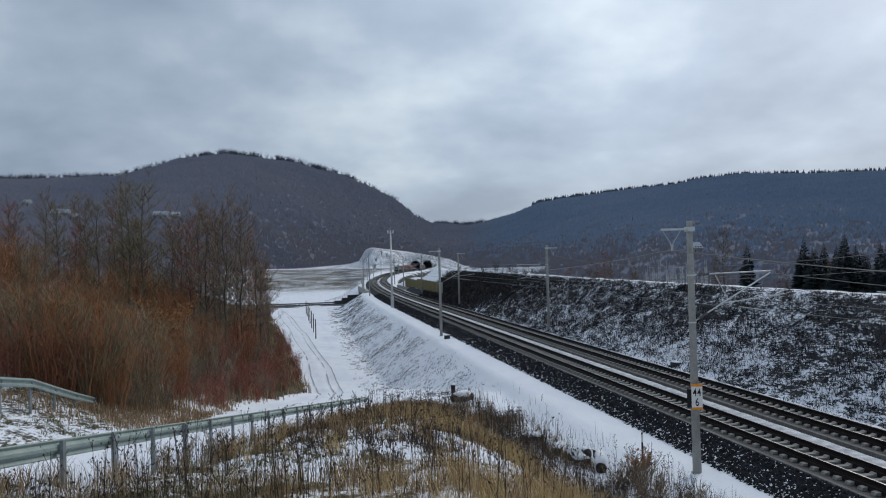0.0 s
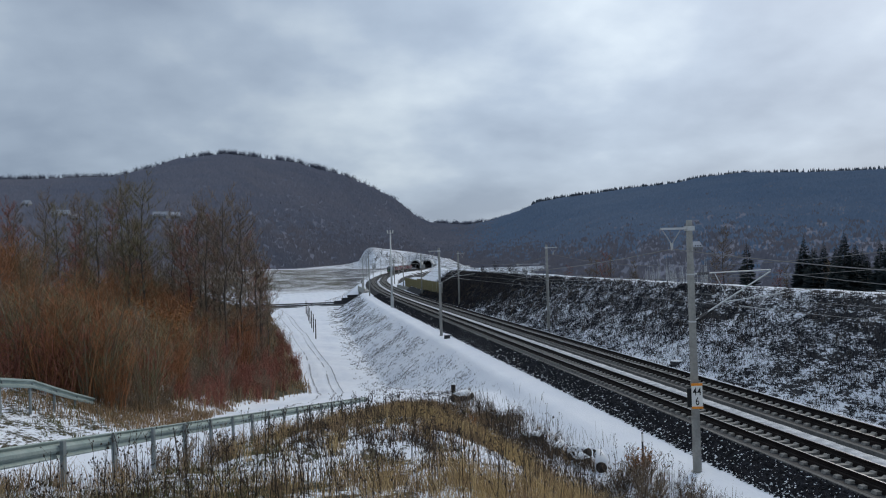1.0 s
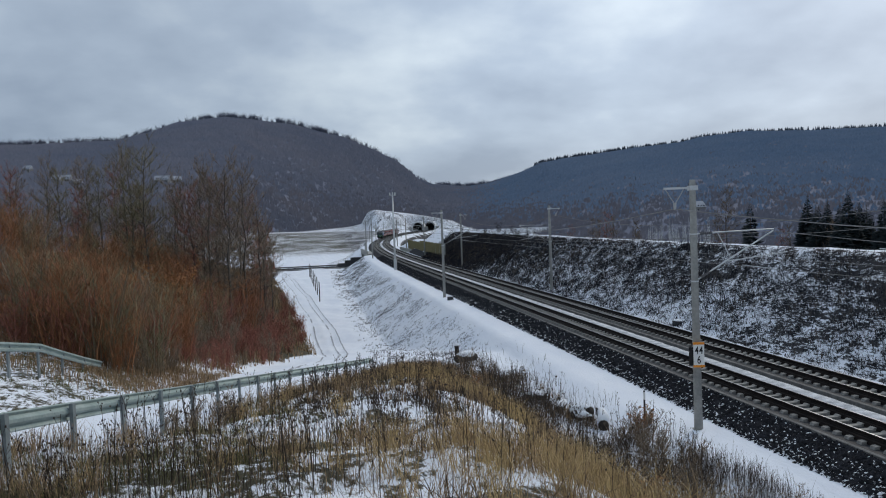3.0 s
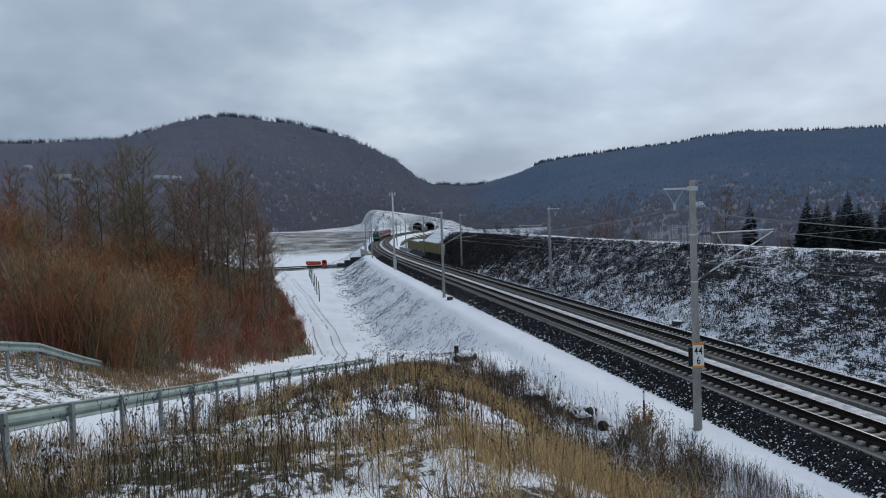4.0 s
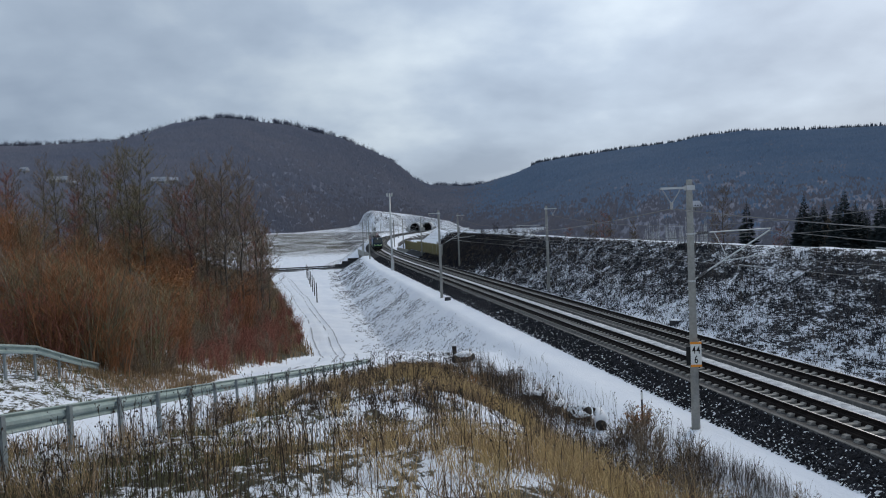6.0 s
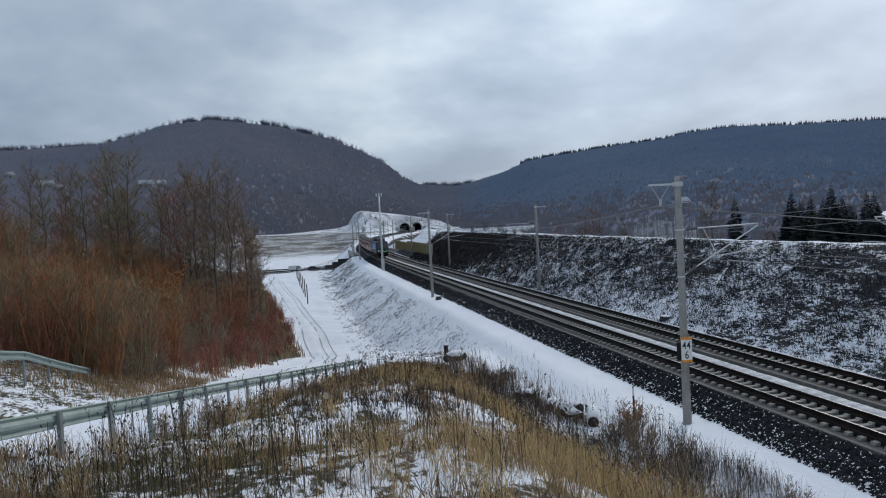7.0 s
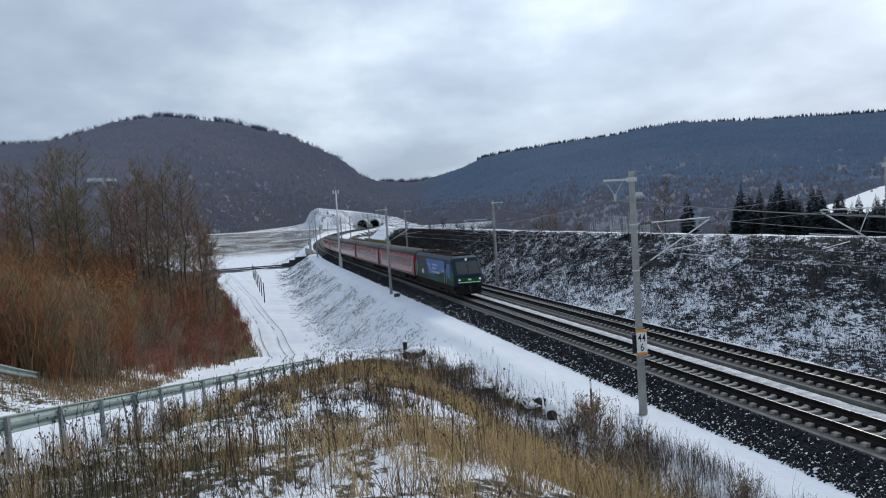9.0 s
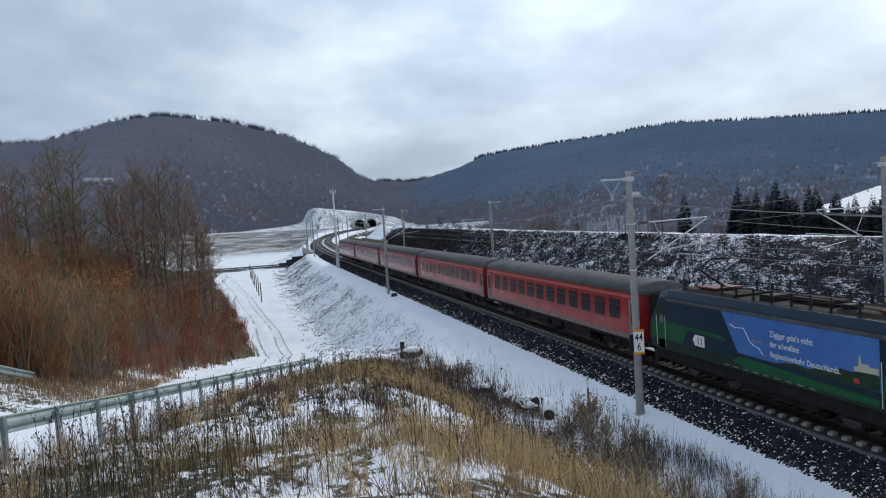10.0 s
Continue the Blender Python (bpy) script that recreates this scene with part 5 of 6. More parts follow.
# ---- plants ----
M_TWIG = {
    "rust": mat("rust_brown_twigs", (0.215, 0.100, 0.050), (0.36, 0.168, 0.082), 0.8, 0.85, island=0.5, spec=0.15),
    "red": mat("reddish_twigs", (0.23, 0.098, 0.074), (0.37, 0.155, 0.112), 0.8, 0.85, island=0.5, spec=0.15),
    "tan": mat("tan_twigs", (0.17, 0.118, 0.064), (0.28, 0.195, 0.11), 0.8, 0.85, island=0.5, spec=0.15),
    "grey": mat("grey_brown_twigs", (0.17, 0.13, 0.096), (0.29, 0.225, 0.165), 0.8, 0.85, island=0.5, spec=0.15),
    "dark": mat("blackish_twigs", (0.026, 0.026, 0.030), (0.065, 0.062, 0.064), 0.8, 0.85, island=0.4, spec=0.1),
    "olive": mat("olive_grey_twigs", (0.16, 0.14, 0.078), (0.26, 0.225, 0.13), 0.8, 0.85, island=0.5, spec=0.15),
}
M_ROD = mat("pale_rods", (0.11, 0.086, 0.058), (0.23, 0.18, 0.12), 0.8, 0.85, island=0.3)
M_BARK = mat("dark_bark", (0.075, 0.065, 0.055), (0.15, 0.125, 0.105), 3.0, 0.9, bump=0.5)
M_LEAF = mat("withered_leaves", (0.25, 0.105, 0.038), (0.38, 0.18, 0.065), 2.0, 0.8, island=0.35)


def unit(rng, up=0.0):
    a = rng.uniform(0, 2 * math.pi)
    return Vector((math.cos(a), math.sin(a), up)).normalized()


def shrub(kind, seed, tall, stems=19, leaves=0):
    """A many-stemmed bare shrub of the given height; returns its unplaced root."""
    rng = random.Random(seed)
    root = thing("shrub", pose(0, 0, -500), {"rust": "bare rust-brown shrub in the thicket", "red": "bare reddish shrub with dense fine twigs", "tan": "tall bare tan shrub with straight rods", "grey": "bare grey-brown shrub with tangled twigs", "dark": "dark bare bush with dense twigs", "olive": "bare olive-grey shrub with upright rods"}[kind], "shrub", "thicket by the lane")
    stem, twig, leaf = Build(), Build(), Build()
    for _ in range(stems):
        out = unit(rng)
        base = out * rng.uniform(0.05, 0.6)
        h = tall * rng.uniform(0.6, 1.05)
        lean = rng.uniform(0.08, 0.36)
        pts = []
        for i in range(5):
            t = i / 4
            pts.append(base + out * (lean * h * t ** 1.4) + Vector((rng.uniform(-.08, .08), rng.uniform(-.08, .08), h * t - 0.2)))
        k_ = 1.05 if kind in ("tan", "olive") else 0.85
        stem.tube(pts, [0.03 * k_, 0.026 * k_, 0.02 * k_, 0.013 * k_, 0.005], 3, False)
        for _ in range(11):
            t = rng.uniform(0.12, 0.98)
            i = min(3, int(t * 4))
            p = pts[i].lerp(pts[i + 1], t * 4 - i)
            d = (unit(rng, rng.uniform(0.7, 1.7)) + out * 0.2).normalized()
            L = rng.uniform(0.4, 1.25) * (1.15 - 0.5 * t) * tall / 4.5
            q = p + d * L
            twig.ribbon(p, q, 0.011, 0.005, unit(rng))
            for _ in range(4):
                u = rng.uniform(0.25, 1)
                a = p.lerp(q, u)
                e = a + (d + unit(rng, 0.3) * 1.1).normalized() * rng.uniform(0.2, 0.55) * tall / 4.5
                twig.ribbon(a, e, 0.010, 0.0045, unit(rng))
                if leaves and rng.random() < leaves:
                    for _ in range(3):
                        c = a.lerp(e, rng.random()) + unit(rng, rng.uniform(-1, 1)) * 0.05
                        s, w = unit(rng, rng.uniform(-.6, .6)) * 0.06, unit(rng, rng.uniform(-.6, .6)) * 0.045
                        leaf.face([tuple(c - s), tuple(c + w), tuple(c + s), tuple(c - w)])
    part("stem", stem, M_ROD if kind in ("tan", "olive") else M_TWIG[kind], root)["kind"] = "stuff"
    part("twig", twig, M_TWIG[kind], root)["kind"] = "stuff"
    if leaves:
        part("leaf", leaf, M_LEAF, root, "withered brown leaves")["kind"] = "stuff"
    return root


def place(protos, spots):
    """Set the first of each kind at its first spot and copies at the rest."""
    used = set()
    for k, (x, y, s, a) in spots:
        m = pose(x, y, float(land(x, y)) - 0.1, 0, 0, a)
        ob = protos[k]
        if k not in used:
            used.add(k)
            ob.matrix_world = m @ Matrix.Diagonal((s, s, s, 1))
        else:
            c = copy_thing(ob, m)
            c.scale = (s, s, s)
    for k, ob in enumerate(protos):
        if k not in used:
            for o in (*ob.children_recursive, ob):
                bpy.data.objects.remove(o)


def thicket():
    protos = [shrub("rust", 21, 4.6), shrub("rust", 22, 5.2, 21), shrub("red", 23, 3.4, 25), shrub("red", 24, 3.0, 27), shrub("tan", 25, 6.2, 18), shrub("grey", 26, 4.4, 23), shrub("olive", 27, 5.4, 19), shrub("rust", 28, 3.4, 14, leaves=0.5), shrub("grey", 29, 2.0, 20)]
    rng = random.Random(77)
    spots = []
    def put(k, x, y, s):
        spots.append((k, (x, y, s, rng.uniform(0, 360))))
    # front face and body of the thicket
    for _ in range(205):
        y = 35 + 107 * rng.random() ** 1.6
        e = float(path_edge(y))
        d = rng.uniform(0.6, 34) if rng.random() < 0.75 else rng.uniform(0.6, 9)
        x = e - d
        if y < 56 and x > -7.2:
            continue
        if x < -0.43 * y - 3 and rng.random() < 0.8:
            continue
        if y < 62 and x < -6:
            k, s = rng.choice((0, 2, 1, 5, 6, 2, 0)), rng.uniform(0.75, 1.15)
        elif d < 6:
            k, s = rng.choice((2, 3, 3, 2, 8)), rng.uniform(0.45, 0.75) + d * 0.05
        elif d < 13:
            k, s = rng.choice((2, 2, 3, 0, 1, 5)), rng.uniform(0.95, 1.3)
        elif d < 20:
            k, s = rng.choice((0, 1, 1, 0, 2, 5, 7)), rng.uniform(1.05, 1.4)
        else:
            k, s = rng.choice((4, 6, 0, 0, 1, 5, 1)), rng.uniform(1.15, 1.5)
        put(k, x, y, s)
    for _ in range(16):
        y = rng.uniform(95, 215)
        put(rng.choice((8, 8, 3, 5)), float(path_edge(y)) - rng.uniform(0.5, 7), y, rng.uniform(0.6, 1.0))
    for _ in range(16):
        put(rng.choice((8, 5, 8)), rng.uniform(-22, -6.8), rng.uniform(36, 50), rng.uniform(0.4, 0.75))
    for _ in range(32):
        put(rng.choice((4, 0, 5, 1, 2, 7, 8)), rng.uniform(-19, -8.5), rng.uniform(36, 50), rng.uniform(0.7, 1.0))
    for _ in range(30):
        y = rng.uniform(50, 74)
        put(rng.choice((2, 3, 8, 2, 5)), float(path_edge(y)) - rng.uniform(0.5, 6.5), y, rng.uniform(0.45, 0.8))
    for _ in range(26):
        y = rng.uniform(45.5, 60)
        put(rng.choice((2, 3, 8, 5)), rng.uniform(-9.5, float(path_edge(y)) - 0.3), y, rng.uniform(0.35, 0.65))
    for x, y in ((-10.6, 62), (-11.4, 64), (-9.9, 60.5), (-12.0, 61)):
        put(7, x, y, 1.65)
    place(protos, spots)


thicket()


def bare_tree(seed, tall, kind):
    rng = random.Random(seed)
    root = thing("tree", pose(0, 0, -500), {"grey": "tall bare alder tree with dark trunk", "olive": "bare spreading tree with olive-grey twigs", "red": "slim bare tree with reddish fine twigs"}[kind], "tree", "bare trees by the lane")
    trunk, limb, twig = Build(), Build(), Build()
    pts = [Vector((rng.uniform(-.05, .05) * i, rng.uniform(-.05, .05) * i, tall * i / 7 - 0.4)) for i in range(8)]
    r0 = tall * 0.0095
    trunk.tube(pts, [r0 * (1 - 0.88 * i / 7) for i in range(8)], 7, False)
    for n_ in range(int(tall * 5)):
        t = rng.uniform(0.2, 0.99)
        i = min(6, int(t * 7))
        p = pts[i].lerp(pts[i + 1], t * 7 - i)
        d = unit(rng, rng.uniform(0.05, 0.6) + 0.75 * t * t)
        L = tall * (0.27 if kind != "olive" else 0.31) * (1.0 - 0.55 * t) * (0.6 + 0.4 * min(1, (t - 0.2) * 4)) * rng.uniform(0.55, 1.1)
        mid = p + d * L * 0.5
        q = p + d * L + Vector((0, 0, L * 0.18))
        limb.tube([p, mid, q], [r0 * 0.30 * (1.2 - t), r0 * 0.18 * (1.2 - t), 0.006], 4, False)
        for _ in range(12):
            u = rng.uniform(0.15, 1)
            a = p.lerp(mid, u * 2) if u < 0.5 else mid.lerp(q, u * 2 - 1)
            e = a + (d * 0.7 + unit(rng, rng.uniform(0.3, 1.2))).normalized() * L * rng.uniform(0.2, 0.48)
            twig.ribbon(a, e, 0.016, 0.007, unit(rng))
            for _ in range(4):
                a2 = a.lerp(e, rng.uniform(0.25, 1))
                e2 = a2 + ((e - a).normalized() + unit(rng, 0.4) * 0.9).normalized() * L * rng.uniform(0.08, 0.2)
                twig.ribbon(a2, e2, 0.009, 0.005, unit(rng))
    part("trunk", trunk, M_BARK, root, smooth=True)
    part("limb", limb, M_BARK, root)["kind"] = "stuff"
    part("crown", twig, M_TWIG[kind], root)["kind"] = "stuff"
    return root


def grove():
    protos = [bare_tree(1, 15.5, "grey"), bare_tree(2, 14, "grey"), bare_tree(3, 13, "red"), bare_tree(4, 14.5, "olive")]
    rng = random.Random(9)
    spots = []
    for x, y, s, k in ((-9.0, 88, 1.0, 0), (-7.4, 90, 0.98, 0), (-6.2, 97, 0.95, 1), (-10.5, 96, 1.0, 1), (-12, 104, 1.05, 2), (-8.0, 108, 1.0, 2), (-6.5, 114, 0.8, 2), (-5.2, 105, 0.62, 1), (-13.5, 92, 0.9, 2),
                       (-18.6, 92, 1.0, 3), (-20.8, 95, 0.98, 3), (-16.5, 99, 0.85, 1), (-23, 102, 0.9, 0), (-15, 112, 0.9, 0), (-26, 110, 0.9, 2), (-31, 112, 0.85, 1), (-36, 100, 0.8, 2), (-43, 108, 0.8, 0), (-40, 92, 0.75, 3), (-7.2, 128, 0.7, 1), (-9.6, 150, 0.7, 2), (-29, 96, 0.7, 3), (-34, 88, 0.7, 2), (-8.2, 94, 0.95, 1), (-11.2, 89, 0.92, 0), (-5.9, 101, 0.8, 1), (-13, 98, 0.95, 0), (-24.5, 96, 0.8, 3), (-27, 100, 0.72, 0), (-22, 106, 0.8, 2), (-17.5, 106, 0.85, 0), (-15, 96, 0.8, 1), (-33, 104, 0.75, 0), (-38, 108, 0.75, 1), (-26, 92, 0.62, 2), (-46, 100, 0.7, 3)):
        spots.append((k, (x, y, s * 1.2, rng.uniform(0, 360))))
    place(protos, spots)


grove()


def blades(name, label, pos, height, width, lean, material, seed, kind="grass"):
    """Bent blades standing at pos (N x 3)."""
    rs = np.random.RandomState(seed)
    n_ = len(pos)
    a = rs.uniform(0, 2 * np.pi, n_)
    side = np.stack([np.cos(a), np.sin(a), np.zeros(n_)], -1)
    b_ = rs.uniform(0, 2 * np.pi, n_)
    out = np.stack([np.cos(b_), np.sin(b_), np.zeros(n_)], -1) * (lean * rs.uniform(0.2, 1.3, n_))[:, None]
    h = height[:, None]
    up = np.array([0, 0, 1.0])
    mid = pos + out * h * 0.35 + up * h * 0.6
    tip = pos + out * h + up * h * rs.uniform(0.8, 1.0, n_)[:, None]
    w = width[:, None]
    v = np.stack([pos - side * w - up * 0.05, pos + side * w - up * 0.05, mid + side * w * 0.75, mid - side * w * 0.75, tip], 1).reshape(-1, 3)
    k = np.arange(n_) * 5
    me = bpy.data.meshes.new(name)
    quads = np.stack([k, k + 1, k + 2, k + 3], -1).tolist()
    tris = np.stack([k + 3, k + 2, k + 4], -1).tolist()
    me.from_pydata(v.tolist(), [], quads + tris)
    me.materials.append(material)
    ob = new(name, me)
    return tagged(ob, label, kind, kind="stuff")


M_GRASS = {
    "gold": mat("golden_dry_grass", (0.40, 0.28, 0.13), (0.55, 0.40, 0.20), 0.7, 0.8, island=0.5, spec=0.2),
    "brown": mat("brown_dry_grass", (0.22, 0.145, 0.085), (0.34, 0.235, 0.135), 0.7, 0.8, island=0.5, spec=0.2),
    "green": mat("faded_green_grass", (0.075, 0.08, 0.03), (0.14, 0.13, 0.055), 0.7, 0.8, island=0.3, spec=0.2),
    "dark": mat("dark_dead_weeds", (0.035, 0.027, 0.022), (0.075, 0.055, 0.042), 0.9, 0.85, island=0.35, spec=0.15),
    "ditch": mat("grey_brown_weeds", (0.060, 0.050, 0.045), (0.12, 0.098, 0.082), 0.9, 0.85, island=0.4, spec=0.15),
    "bank": mat("dark_grey_brush", (0.011, 0.013, 0.019), (0.034, 0.036, 0.046), 0.9, 0.85, island=0.35, spec=0.1),
    "slope": mat("grey_slope_weeds", (0.085, 0.085, 0.090), (0.18, 0.178, 0.18), 0.9, 0.85, island=0.35, spec=0.15),
}


def scatter(rs, n_, x0, x1, y0, y1, keep):
    x, y = rs.uniform(x0, x1, n_), rs.uniform(y0, y1, n_)
    m = rs.uniform(0, 1, n_) < keep(x, y)
    x, y = x[m], y[m]
    return np.stack([x, y, land(x, y)], -1)


def tufts(rs, centres, n_, spread_):
    """n_ roots gathered round each centre."""
    p = np.repeat(centres, n_, 0)
    p[:, :2] += rs.normal(0, spread_, (len(p), 2))
    p[:, 2] = land(p[:, 0], p[:, 1])
    return p


def clump(x, y, s, seed):
    return smooth(0.36, 0.68, grain(x, y, 2.2 / s, seed))


def meadow():
    rs = np.random.RandomState(4)
    def on_mound(x, y):
        return (x > guard_line(y) + 0.5 - 2.2 * smooth(17, 12, y)) & (x < 13.6)
    def golden(x, y):
        crest = np.exp(-((x - 5.6) / 1.9) ** 2)
        return on_mound(x, y) * (0.05 + 0.95 * crest + 0.28 * smooth(15, 9, y) * smooth(-1, 3, x)) * (clump(x, y * 0.6, 1.0, 2) ** 1.6 + 0.02) * smooth(42, 30, y)
    p = tufts(rs, scatter(rs, 11500, -6, 13, 4.5, 44, golden), 34, 0.085)
    blades("dry_grass", "tufts of golden dry grass poking from snow", p, rs.uniform(0.18, 0.62, len(p)), 0.0026 * (0.8 + p[:, 1] / 16), 0.75, M_GRASS["gold"], 1)
    def brown(x, y):
        far_crest = np.exp(-((y - 35) / 6) ** 2) * np.exp(-((x - 5.6) / 2.4) ** 2)
        return on_mound(x, y) * ((0.30 + 0.12 * smooth(15, 9, y)) * clump(x, y * 0.6, 0.9, 6) ** 1.8 + 1.2 * far_crest + 0.4 * np.exp(-((x - 7.4) / 1.6) ** 2) * smooth(14, 24, y))
    p = tufts(rs, scatter(rs, 11000, -8, 13.5, 4.5, 50, brown), 24, 0.10)
    blades("brown_grass", "brown withered grass on the crest of mound", p, rs.uniform(0.2, 0.66, len(p)), 0.003 * (0.8 + p[:, 1] / 16), 0.6, M_GRASS["brown"], 2)
    def green(x, y):
        return (on_mound(x, y) * (0.5 + 0.8 * smooth(2, -3, x) * smooth(17, 10, y)) * clump(x, y * 0.6, 0.8, 9) ** 1.6 + 0.16 * (x < -7) * (y > 24)) * smooth(50, 44, y)
    p = tufts(rs, scatter(rs, 14000, -24, 12, 4.5, 50, green), 20, 0.10)
    blades("green_grass", "low faded green grass between the snow patches", p, rs.uniform(0.06, 0.26, len(p)), 0.0034 * (0.8 + p[:, 1] / 16), 1.0, M_GRASS["green"], 3)
    def mound_dark(x, y):
        return on_mound(x, y) * (0.35 + 0.9 * smooth(18, 10, y) * smooth(2.5, -1.5, x)) * clump(x, y * 0.6, 1.1, 33) ** 1.8 * smooth(46, 38, y)
    p = tufts(rs, scatter(rs, 8500, -8, 10, 4.5, 46, mound_dark), 16, 0.12)
    blades("dead_leaves", "low dark dead leaves and stems in snow", p, rs.uniform(0.06, 0.36, len(p)), 0.0042 * (0.8 + p[:, 1] / 16), 0.9, M_GRASS["dark"], 14)
    def ditch(x, y):
        u = x - 11.0 - 3.2 * np.clip((33 - y) / 6, 0, 1)
        return np.exp(-(u / 2.0) ** 2) * (clump(x, y, 0.9, 12) ** 1.3 + 0.1) * (0.38 + 0.45 * smooth(33, 27, y)) * smooth(16.0, 15.4, x) * smooth(56, 46, y) * (1 - np.exp(-(((x - 13.3) / 1.5) ** 2 + ((y - 33.7) / 3.0) ** 2) ** 2))
    p = scatter(rs, 170000, 5.5, 16.0, 10, 56, ditch)
    blades("ditch_weeds", "dark dead weeds crowding the snowy ditch", p, rs.uniform(0.3, 1.0, len(p)), 0.0030 * (0.7 + p[:, 1] / 22), 0.4, M_GRASS["ditch"], 4)
    # slope of the railway embankment and the long bank
    def emb(x, y):
        u = x - bend(y)
        return smooth(15.0, 13.8, u) * smooth(4.5, 8, u) * smooth(52, 66, y) * (0.7 * clump(x, y * 0.4, 0.9, 15) + 0.14)
    p = tufts(rs, scatter(rs, 22000, 3, 20, 52, 234, emb), 5, 0.13)
    blades("embankment_tufts", "small dark tufts in snow on the embankment", p, rs.uniform(0.05, 0.2, len(p)), 0.010 + 0.00011 * p[:, 1], 0.8, M_GRASS["slope"], 5)
    def bank(x, y):
        u = x - bend(y)
        return smooth(28.3, 29.6, u) * smooth(37.7, 37.3, u) * (0.45 + 0.9 * clump(x, y * 0.5, 1.2, 18) ** 1.4 + 0.5 * smooth(110, 160, y)) * smooth(196, 186, y)
    p = tufts(rs, scatter(rs, 34000, 27.9, 42.5, 14, 196, bank), 7, 0.15)
    blades("bank_brush", "dark low brush and weeds over the snowy bank", p, rs.uniform(0.10, 0.40, len(p)), 0.009 + 0.00012 * p[:, 1], 0.6, M_GRASS["bank"], 6, "brush")
    p = tufts(rs, scatter(rs, 3600, 27.9, 42.5, 14, 190, bank), 9, 0.2)
    blades("bank_stalks", "grey dry stalks over the snowy bank", p, rs.uniform(0.25, 0.8, len(p)), 0.008 + 0.00009 * p[:, 1], 0.45, M_GRASS["ditch"], 7, "brush")
    # grassy verge before the thicket
    def verge(x, y):
        return (x < -5.2 + 0.06 * (y - 36)) * (clump(x, y, 0.9, 51) * 0.75 + 0.18 * smooth(34, 38, y)) * smooth(27, 33, y) * smooth(52, 47, y)
    p = scatter(rs, 60000, -26, -4.5, 27, 52, verge)
    blades("verge_grass", "tufts of tan grass before the thicket", p, rs.uniform(0.15, 0.55, len(p)), 0.010 + 0.0001 * p[:, 1], 0.6, M_GRASS["brown"], 52)
    # dense dark growth at the foot of the near slope
    def corner(x, y):
        return (smooth(17, 11, y) * smooth(0.2, -2.2, x)) * (0.12 + clump(x, y * 0.6, 1.2, 91))
    for name, label, count, m, seed, low_, high_ in (("dark_growth", "dark dead growth matted over the near slope", 550, "dark", 93, 0.08, 0.5), ("moss_growth", "dull green growth matted over the near slope", 2300, "green", 94, 0.06, 0.3), ("pale_growth", "tan dead stems over the near slope", 550, "brown", 95, 0.15, 0.6)):
        p = tufts(rs, scatter(rs, count, -7, 9, 5.5, 17, corner), 20, 0.13)
        blades(name, label, p, rs.uniform(low_, high_, len(p)), rs.uniform(0.002, 0.005, len(p)), 0.8, M_GRASS[m], seed)
    # low tangle of stems close by
    def tangle(x, y):
        return on_mound(x, y) * smooth(16, 8, y) * (clump(x, y, 0.55, 71) ** 2 * 0.7 + 0.02)
    p = scatter(rs, 26000, -5, 9, 4.0, 17, tangle)
    blades("tangled_stems", "bent dry stems tangled in snowy grass", p, rs.uniform(0.1, 0.45, len(p)), rs.uniform(0.002, 0.005, len(p)), 1.2, M_GRASS["brown"], 72)
    p = scatter(rs, 20000, -5, 9, 4.0, 17, lambda x, y: on_mound(x, y) * smooth(16, 8, y) * (clump(x, y, 0.7, 81) ** 2.5))
    blades("dark_tangle", "dark dead stems tangled in snowy grass", p, rs.uniform(0.1, 0.4, len(p)), rs.uniform(0.002, 0.005, len(p)), 1.3, M_GRASS["dark"], 82)
    # thicket floor
    def floor_(x, y):
        return (x < path_edge(y) - 0.3) * (clump(x, y, 0.6, 21) + 0.2) * smooth(35, 38, y)
    p = scatter(rs, 60000, -50, 2, 34, 210, floor_)
    blades("thicket_undergrowth", "brown undergrowth beneath the thicket", p, rs.uniform(0.4, 1.3, len(p)), 0.02 + 0.0002 * p[:, 1], 0.5, M_GRASS["brown"], 8, "undergrowth")


meadow()


